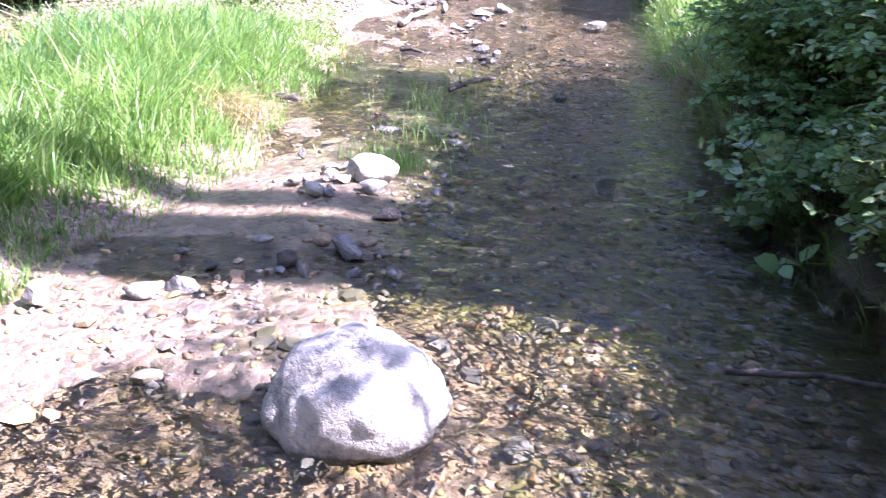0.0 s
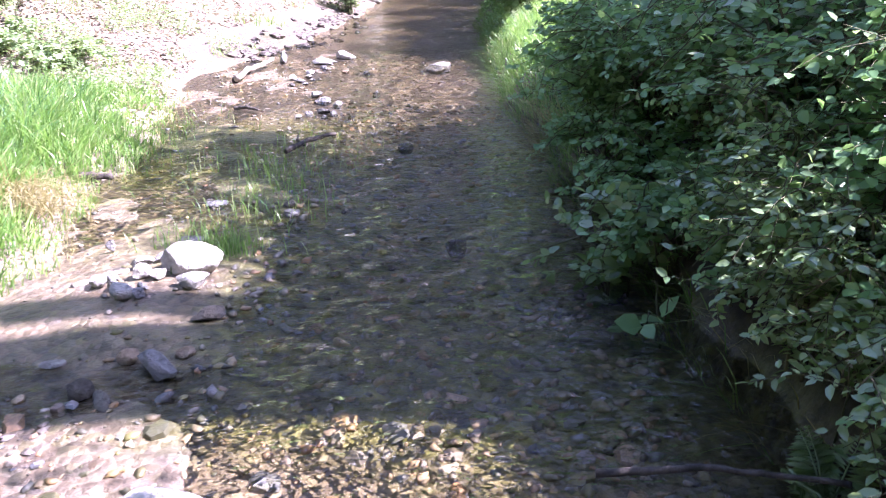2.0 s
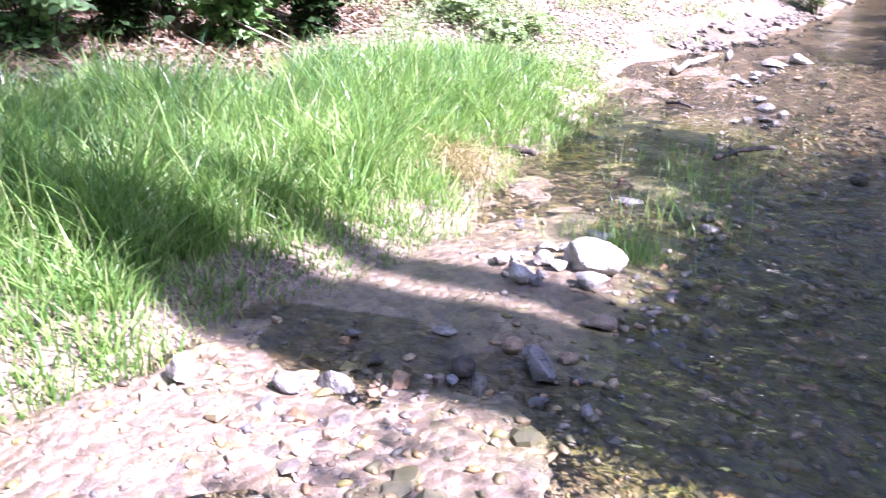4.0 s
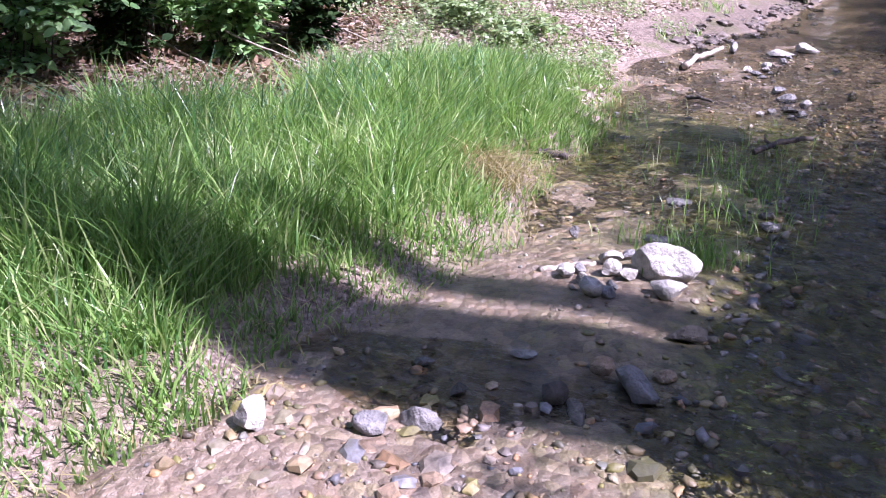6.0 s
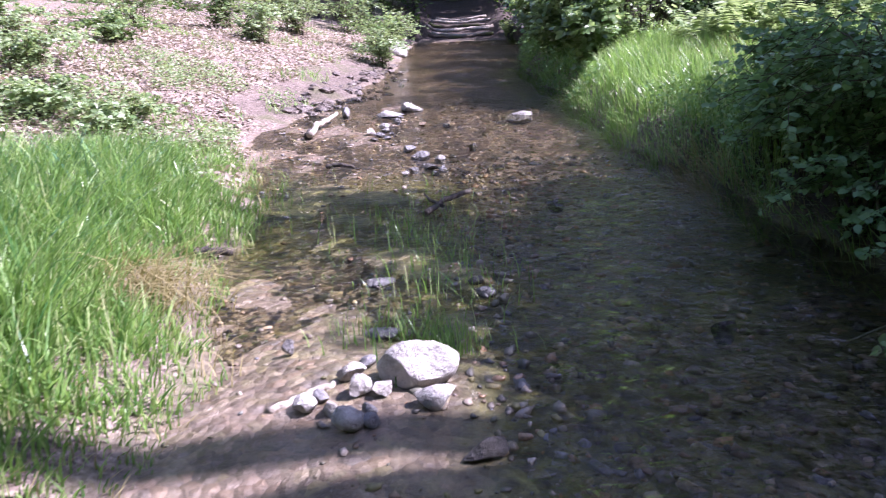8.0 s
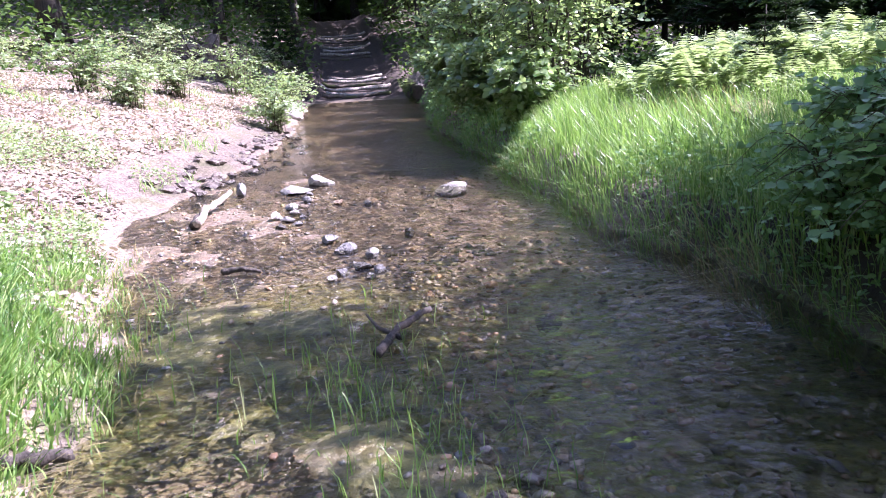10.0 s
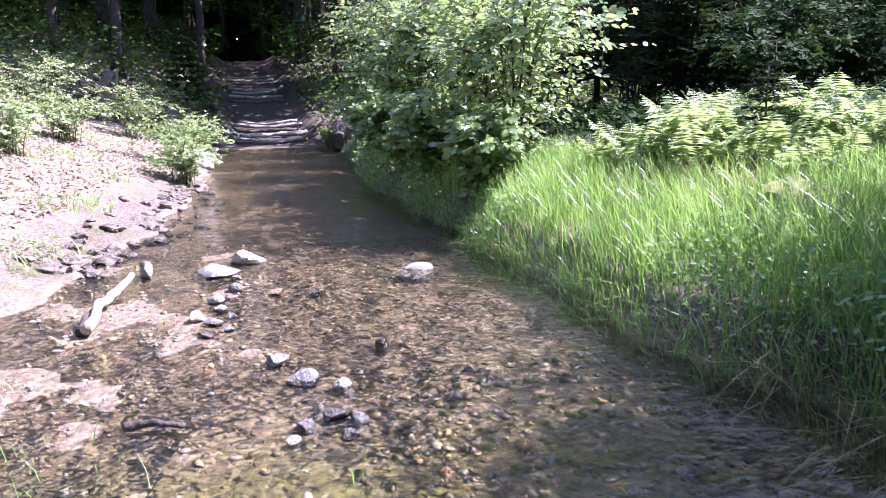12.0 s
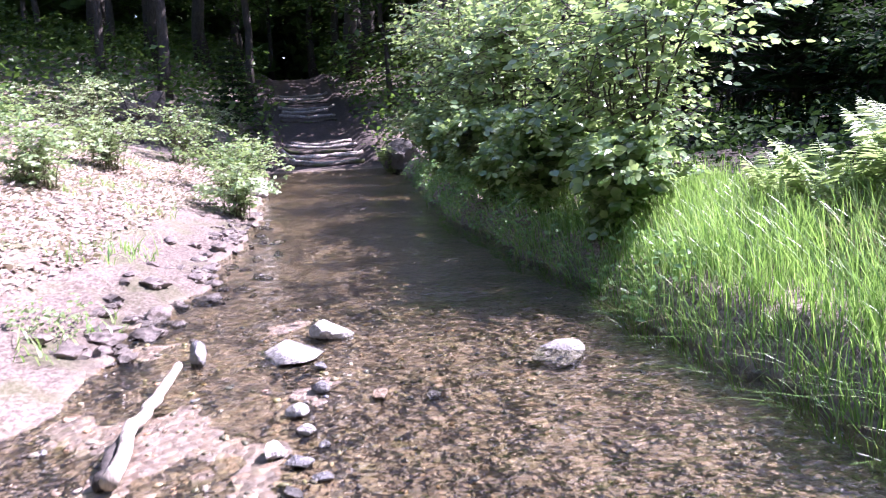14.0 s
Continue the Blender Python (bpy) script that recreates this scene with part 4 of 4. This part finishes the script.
for i, (x, y, hh, rad) in enumerate([(7.6, 16.9, 1.7, 1.2), (8.6, 17.8, 2.2, 1.3), (6.9, 15.2, 1.1, 0.9), (9.2, 16.4, 1.6, 1.2), (10.4, 18.0, 2.6, 1.5), (8.0, 20.4, 3.0, 1.4), (10, 21.5, 3.4, 1.6), (6.2, 21, 2.6, 1.2), (11.5, 16.5, 2.0, 1.4)]):
    shrub("thicket", x, y, hh, rad, 24, 14, 8, 0.12, M_SHADELEAF, "dense thicket under the spruces with leaves coloured dark for shade", 470 + i, (0, 0), 0.5, 0.6, M_BARK)
# brush behind the meadow, two in three bushes with shade-dark leaf colour
for i, (x, y, hh, rad) in enumerate([(-4.5, 8.9, 0.8, 0.6), (-4.3, 9.9, 0.9, 0.6), (-4.9, 8.1, 0.8, 0.6), (-5.2, 7.3, 0.9, 0.7), (-5.3, 9.9, 1.1, 0.8), (-6.2, 10.4, 1.6, 1.0), (-5.0, 11.4, 0.9, 0.7), (-6.2, 8.2, 1.1, 0.8), (-6.9, 6.8, 1.2, 0.9), (-5.5, 9.0, 1.3, 0.9), (-8.2, 11.0, 1.9, 1.2), (-7.0, 12.0, 1.4, 0.9), (-8.6, 8.0, 1.8, 1.2), (-9.4, 12.8, 2.2, 1.4), (-9.0, 6.0, 1.8, 1.2), (-8.0, 14.4, 1.6, 1.0)]):
    shrub("thicket", x, y, hh, rad, 22, 12, 7, 0.10, M_SHADELEAF if i % 3 else M_BRAMBLE, "tangled thicket behind the meadow, most leaves coloured dark for shade", 450 + i, (0, 0), 0.5, 0.66, M_BARK)
for i, q in enumerate([[(-5.6, 9.2, 0.9), (-4.9, 9.3, 0.6), (-4.2, 9.4, 0.3)], [(-5.7, 9.6, 0.8), (-4.8, 9.5, 0.6), (-4.0, 9.9, 0.35)], [(-5.4, 8.6, 0.6), (-4.7, 8.5, 0.4), (-4.1, 8.4, 0.25)], [(-4.4, 9.2, 1.0), (-4.5, 9.3, 0.6), (-4.5, 9.3, 0.25)], [(-5.8, 8.0, 0.8), (-5.0, 8.1, 0.5), (-4.4, 8.0, 0.28)], [(-5.0, 9.8, 0.9), (-4.3, 10.1, 0.5), (-3.8, 10.2, 0.3)], [(-4.9, 8.9, 0.7), (-4.3, 8.7, 0.55), (-3.7, 8.9, 0.3)]]):
    stick("branch", q, 0.014, 0.005, M_DEAD, "bare dead branch sticking out of the thicket")


def fern(name, x, y, height, fronds, seed, label):
    rr = np.random.default_rng(seed)
    ob = empty(name, pose(x, y, float(land(x, y)) - 0.02))
    for f in range(fronds):
        a = 2 * math.pi * f / fronds + rr.uniform(-0.3, 0.3)
        o = np.array([math.cos(a), math.sin(a), 0])
        ln = height * rr.uniform(0.75, 1.15)
        t = np.linspace(0, 1, 9)
        path = o * (0.5 * ln * t**1.6)[:, None] + np.column_stack([0 * t, 0 * t, ln * (t - 0.22 * t**2.5)])
        stalk = tube(path, np.linspace(0.006, 0.0015, 9), 4, False)
        k = np.linspace(0.12, 1, 26)
        b = np.column_stack([np.interp(k, t, path[:, i]) for i in range(3)])
        side = unit(np.cross(o, (0, 0, 1.0)))
        w = ln * 0.24 * np.sin(np.clip(k * 1.05, 0, 1) * math.pi) ** 0.7 + 0.012
        P, D, L = np.concatenate([b, b]), np.repeat([side + o * 0.35, -side + o * 0.35], 26, 0) + rr.normal(scale=0.1, size=(52, 3)), np.concatenate([w, w])
        N = unit(rr.normal(scale=0.25, size=P.shape) + (0, 0, 1) - 0.4 * o)
        v, fc = leaves(P, D, N, L, np.maximum(L * 0.26, 0.01), SLIM, SLIM_F)
        part("frond", mesh_of("frond", *joined([stalk, (v, [tuple(q) for q in fc.tolist()])]), M_FERN), ob)
    return tagged(ob, label, "fern")


for i, (x, y, hh) in enumerate([(3.7, 12.6, 0.95), (3.5, 12.2, 0.8), (3.95, 12.9, 0.95), (4.3, 11.6, 0.6), (3.9, 11.5, 0.55), (4.1, 12.4, 0.7), (3.4, 13.5, 0.7), (4.5, 13.2, 0.9), (4.7, 11.8, 0.8), (5.2, 14.2, 0.9), (5.4, 12.6, 0.9), (4.4, 12.2, 0.85), (4.9, 12.4, 0.9), (4.6, 12.8, 1.0), (5.0, 11.9, 0.75), (3.3, 12.9, 0.8), (3.9, 12.1, 0.75), (5.6, 13.2, 1.0), (2.35, 4.2, 0.35), (2.2, 4.9, 0.3), (2.9, 26.2, 0.9), (3.9, 22, 0.8)]):
    fern("fern", x, y, hh, 9, 500 + i, "light green fern with feathery fronds on the bank")


def conifer(name, x, y, height, seed, label, trunk_r=0.02, width=0.32, tiers=10):
    rr = np.random.default_rng(seed)
    tubes, LP, LD, LL = [tube(np.column_stack([np.zeros(5), np.zeros(5), np.linspace(0, height, 5)]), np.linspace(trunk_r, 0.004, 5), 6)], [], [], []
    for k in range(tiers):
        z = height * (0.12 + 0.86 * k / tiers)
        ln = height * width * (1 - k / tiers) ** 0.8 + 0.03
        for j in range(7):
            a = 2 * math.pi * j / 7 + k * 0.7 + rr.uniform(-0.2, 0.2)
            o = np.array([math.cos(a), math.sin(a), 0.12])
            e = o * ln * rr.uniform(0.8, 1.1)
            base = np.array([0, 0, z])
            tubes.append(tube(np.array([base, base + e * 0.5 + (0, 0, -0.03 * ln), base + e]), (0.006 * height, 0.004 * height, 0.001), 3, False))
            n = 26
            u = rr.uniform(0.1, 1, n)[:, None]
            LP.append(base + e * u)
            s = unit(np.cross(o, (0, 0, 1)))
            LD.append(s * rr.choice([-1, 1], n)[:, None] + o * 0.8 + rr.normal(scale=0.3, size=(n, 3)))
            LL.append(ln * 0.32 * (1.15 - u[:, 0]) + 0.03 * height)
    P, D, L = np.concatenate(LP), np.concatenate(LD), np.concatenate(LL)
    ob = empty(name, pose(x, y, float(land(x, y)) - 0.02))
    part("trunk", mesh_of("trunk", *joined(tubes), M_BARK), ob)
    part("needles", mesh_of("needles", *leaves(P, D, unit(rr.normal(scale=0.4, size=P.shape) + (0, 0, 1)), L, L * 0.16, SLIM, SLIM_F), M_SPRUCE), ob)
    return tagged(ob, label, "spruce")


conifer("young_spruce", 4.25, 12.4, 1.0, 600, "young spruce with pale sunlit needles among ferns", 0.02, 0.42)
conifer("young_spruce", -0.55, 31.0, 2.6, 601, "young spruce beside the path", 0.04, 0.34, 12)
conifer("young_spruce", 5.0, 13.2, 1.2, 602, "young spruce in the shade behind ferns", 0.02, 0.4)


def tree_parts(name, height, radius, clear, crown_r, n_leaf, leaf, seed, pose_m, label, material=None, bark=None):
    """Trunk with root flare, limbs and a loose crown of leaf clumps with gaps."""
    rr = np.random.default_rng(seed)
    t = np.linspace(0, 1, 12)
    bend = np.cumsum(rr.normal(scale=0.012 * height, size=(12, 2)), 0) * 0.5
    bend[0] = 0
    path = np.column_stack([bend, t * height])
    rad = radius * (1 - 0.8 * t) + radius * 0.5 * np.exp(-t * 40)
    limbs, clumps = [], []
    for i in range(16):
        u = rr.uniform(clear / height, 0.97)
        b = np.array([np.interp(u, t, path[:, k]) for k in range(3)])
        a = i * 2.4 + rr.uniform(-0.4, 0.4)
        ln = crown_r * rr.uniform(0.55, 1.1) * (1.15 - 0.6 * (u - clear / height) / (1 - clear / height + 1e-6))
        e = b + np.array([math.cos(a) * ln, math.sin(a) * ln, ln * rr.uniform(0.1, 0.6)])
        m = (b + e) / 2 + (0, 0, 0.12 * ln)
        limbs.append(tube(np.array([b, m, e]), (radius * 0.28, radius * 0.16, radius * 0.04), 5, False))
        clumps += [e, m, e + rr.normal(scale=0.25 * ln, size=3), (m + e) / 2 + rr.normal(scale=0.2 * ln, size=3)]
    C = np.array(clumps)
    pick = rr.integers(0, len(C), n_leaf)
    P = C[pick] + rr.normal(size=(n_leaf, 3)) * crown_r * np.array((0.22, 0.22, 0.12))
    D = unit(rr.normal(size=(n_leaf, 3)) * (1, 1, 0.4))
    L = leaf * rr.uniform(0.6, 1.3, n_leaf)
    ob = empty(name, pose_m)
    part("trunk", mesh_of("trunk", *tube(path, rad, 10), bark or M_BARK), ob)
    for limb in limbs:
        part("limb", mesh_of("limb", *limb, bark or M_BARK), ob)
    part("crown", mesh_of("crown", *leaves(P, D, unit(rr.normal(scale=0.5, size=P.shape) + (0, 0, 1)), L, L * 0.6, SLIM, SLIM_F), material or M_TREELEAF), ob)
    return tagged(ob, label, "tree")


def stand(x, y, turn=0, dz=-0.05):
    return pose(x, y, float(land(x, y)) + dz, 0, 0, turn)


# trees whose trunks throw the bands of shade over the brook
tree_parts("alder_tree", 17, 0.47, 11, 2.2, 3500, 0.16, 700, stand(5.6, 5.80), "tall alder with a bare trunk behind the brambles", bark=M_BARK_MOSS)
tree_parts("alder_tree", 16, 0.19, 11, 1.8, 3000, 0.16, 701, stand(6.2, 6.6), "slender alder with a bare trunk behind the brambles", bark=M_BARK_MOSS)
tree_parts("alder_tree", 6.4, 0.12, 2.4, 1.5, 3800, 0.15, 702, stand(6.2, 8.75), "bushy young alder behind the brambles", bark=M_BARK_MOSS)
tree_parts("alder_tree", 5.9, 0.10, 2.6, 1.1, 2200, 0.14, 703, stand(6.4, 7.75), "young alder with an open crown", bark=M_BARK_MOSS)

tree_parts("alder_tree", 4.5, 0.06, 2.0, 0.75, 2400, 0.10, 705, stand(4.6, 7.2), "bushy young alder behind the brambles", bark=M_BARK_MOSS)
tree_parts("alder_tree", 6.6, 0.06, 3.8, 0.7, 2200, 0.11, 706, stand(5.95, 7.05), "young alder with a dense crown behind the brambles", bark=M_BARK_MOSS)
tree_parts("alder_tree", 6.6, 0.06, 3.8, 0.7, 2200, 0.11, 707, stand(6.0, 8.2), "young alder with a dense crown behind the brambles", bark=M_BARK_MOSS)
tree_parts("alder_tree", 6.2, 0.08, 2.6, 1.1, 3200, 0.13, 708, stand(6.9, 9.75), "bushy young alder behind the grassy bank", bark=M_BARK_MOSS)
tree_parts("alder_tree", 4.3, 0.03, 3.0, 0.6, 300, 0.085, 704, stand(3.75, 4.78), "slender young alder with a small airy crown", bark=M_BARK_MOSS)

# the wood around
for i, (x, y, hh) in enumerate([(7.8, 18.8, 4.6), (9.6, 20.6, 5.5), (10.8, 18.8, 5), (12.2, 21.5, 6), (8.4, 22.8, 6), (13.6, 19.6, 5), (6.4, 23.5, 5.5), (10.6, 24, 6.5), (15, 22, 6)]):
    conifer("spruce_tree", x, y, hh, 620 + i, "dark spruce with branches to the ground", 0.08, 0.27, 16)
forest = random.Random(5)
kinds = [tree_parts("beech_tree", 15, 0.20, 4.5, 3.2, 3000, 0.26, 710, stand(-3.0, 38.5), "tall beech with a straight dark trunk in the wood"),
         tree_parts("beech_tree", 13, 0.15, 3.0, 2.8, 3000, 0.24, 711, stand(0.0, 36.5), "slim beech with a dark trunk beside the path"),
         tree_parts("beech_tree", 17, 0.26, 6.0, 3.6, 3200, 0.28, 712, stand(-1.6, 41.0), "big beech with a dark trunk in the wood"),
         tree_parts("beech_tree", 10, 0.09, 1.6, 2.4, 2800, 0.22, 713, stand(4.3, 33.0), "young beech with low branches beside the path")]
spots = [(5.4, 30.5), (6.6, 36.5), (5.2, 42), (9, 33), (8, 41), (-2.2, 33), (-3.4, 45), (0.3, 44.5), (2.8, 47.5), (-4.8, 34), (-6.5, 30), (-8, 37), (-5.5, 43), (-9.5, 26), (4.6, 39), (6, 34), (7.5, 29), (6.5, 44), (9, 38), (3.9, 45), (-0.5, 47), (1.5, 50), (4.5, 52), (-3.5, 50), (-7, 48), (8, 49), (-11, 42), (-12, 33), (-11, 21), (-12, 15), (-13, 10), (-12, 6), (-12, 1), (-9, -3), (-3, -7), (2, -8), (6, -6), (9, -4),
         (18, 20.5), (19, 24), (20.5, 28), (21.5, 21.5), (23, 25), (17.5, 27), (10, 31), (13, 35), (20.5, 17.5), (21, 12), (22, 7), (22, 1), (12, 42), (16, 30), (-15, 27), (-16, 16), (-15, 5)]
for i, (x, y) in enumerate(spots):
    s = forest.uniform(0.85, 1.2) * (0.72 if x > 15 else 1)
    o = copy_thing(kinds[i % 4], stand(x + forest.uniform(-0.5, 0.5), y + forest.uniform(-0.5, 0.5), forest.uniform(0, 360)) @ Matrix.Diagonal((s, s, s, 1)))

# undergrowth between the trunks
n = 42000
P = np.column_stack([R.uniform(-17, 17, n), R.uniform(24, 50, n), R.uniform(0, 1, n) ** 1.6])
P = P[(np.abs(P[:, 0] - 1.6 - 0.02 * (P[:, 1] - 27)) > 1.0 + 0.5 * R.uniform(size=n)) & ((P[:, 1] > 27) | (np.abs(P[:, 0]) > 4.5))]
P[:, 2] = land(P[:, 0], P[:, 1]) + P[:, 2] * (0.9 + 1.0 * (0.5 + 0.5 * patchy(P[:, 0] * 0.5, P[:, 1] * 0.5)))
n = len(P)
L = R.uniform(0.10, 0.24, n)
V, F = leaves(P, unit(R.normal(size=(n, 3)) * (1, 1, 0.4)), scatter_dirs(n, 1.2), L, L * 0.6, SLIM, SLIM_F)
tagged(new("undergrowth", mesh_of("undergrowth", V, F, M_TREELEAF)), "dense green undergrowth on the woodland floor", "undergrowth", kind="stuff")

# far woods that close the view
n = 190000
a = R.uniform(0, 2 * math.pi, n)
rad = R.uniform(27, 44, n)
P = np.column_stack([np.cos(a) * rad, 22 + np.sin(a) * rad * 1.05, R.uniform(0, 1, n) ** 1.1 * 15])
P[:, 2] += land(P[:, 0], P[:, 1])
L = R.uniform(0.6, 1.5, n)
V, F = leaves(P, unit(R.normal(size=(n, 3)) * (1, 1, 0.5)), scatter_dirs(n, 0.8), L, L * 0.6, SLIM, SLIM_F)
tagged(new("far_woods", mesh_of("far_woods", V, F, M_TREELEAF)), "dense dark green foliage of the far woods", "woods", kind="stuff")
trunks = []
for i in range(150):
    a, rr_ = forest.uniform(0, 2 * math.pi), forest.uniform(22, 44)
    x, y = math.cos(a) * rr_, 22 + math.sin(a) * rr_
    if abs(x - 1.6) < 2.5 and y > 0:
        continue
    z = float(land(x, y))
    trunks.append(tube(np.array([(x, y, z - 0.1), (x + forest.uniform(-0.3, 0.3), y, z + 6), (x + forest.uniform(-0.6, 0.6), y, z + 13)]), (forest.uniform(0.12, 0.25), 0.12, 0.05), 6, False))
tagged(new("far_trunks", mesh_of("far_trunks", *joined(trunks), M_BARK)), "dark straight trunks of the far woods", "woods", kind="stuff")


# ---- pebbles of the bed, last ----
def pebble_mesh(seed):
    rr = np.random.default_rng(seed)
    bm = bmesh.new()
    bmesh.ops.create_uvsphere(bm, u_segments=6, v_segments=4, radius=1)
    for v in bm.verts:
        v.co *= rr.uniform(0.6, 1.15)
    me = bpy.data.meshes.new("pebble")
    bm.to_mesh(me)
    bm.free()
    me.materials.append(M_PEBBLE)
    me.polygons.foreach_set("use_smooth", [True] * len(me.polygons))
    me.set_sharp_from_angle(angle=radians(34))
    return me


forms = [pebble_mesh(900 + i) for i in range(10)]
near = spread(900, -1.1, 1.9, 3.7, 5.5, lambda x, y: (x > left_edge(y) + 0.05) & (x < right_edge(y) - 0.05))[:300]
for i, (x, y) in enumerate(near):
    s = 0.014 + 0.042 * forest.random() ** 2.4
    o = part("pebble", forms[i % 10], ground)
    o.matrix_basis = pose(x, y, float(land(x, y)) + s * 0.12, forest.uniform(-12, 12), forest.uniform(-12, 12), forest.uniform(0, 360)) @ Matrix.Diagonal((s * forest.uniform(1, 1.5), s, s * forest.uniform(0.35, 0.6), 1))
big = spread(1300, 0.3, 2.0, 3.6, 10.5, lambda x, y: (x > 0.3 + 0.6 * (y < 5.2)) & (x < right_edge(y)))
xy = np.concatenate([big, spread(7000, -1.4, 2.0, 3.2, 9.8, lambda x, y: (x > left_edge(y)) & (x < right_edge(y)) & ((x > 0.15) | (y < 5.3) | (R.uniform(size=len(x)) < 0.2))), spread(1700, -1.4, 2.0, 9.8, 14, lambda x, y: (x > left_edge(y)) & (x < right_edge(y)))])
base = np.array([v.co for v in forms[0].vertices])
bf = [tuple(p.vertices) for p in forms[0].polygons]
n = len(xy)
s = (0.006 + 0.022 * R.uniform(size=n) ** 3)
s[: len(big)] = R.uniform(0.015, 0.042, len(big))
ang = R.uniform(0, 2 * math.pi, n)
B = base[None] * np.stack([s * R.uniform(0.9, 1.6, n), s, s * R.uniform(0.35, 0.6, n)], -1)[:, None] * R.uniform(0.7, 1.2, (n, len(base), 1))
V = np.stack([B[..., 0] * np.cos(ang)[:, None] - B[..., 1] * np.sin(ang)[:, None], B[..., 0] * np.sin(ang)[:, None] + B[..., 1] * np.cos(ang)[:, None], B[..., 2]], -1)
V += np.column_stack([xy, land(xy[:, 0], xy[:, 1]) + s * 0.12])[:, None]
F = [tuple(q + k * len(base) for q in f) for k in range(n) for f in bf]
tagged(new("gravel", mesh_of("gravel", V.reshape(-1, 3), F, M_GRAVEL)), "brown and grey gravel covering the stream bed", "gravel", kind="stuff")
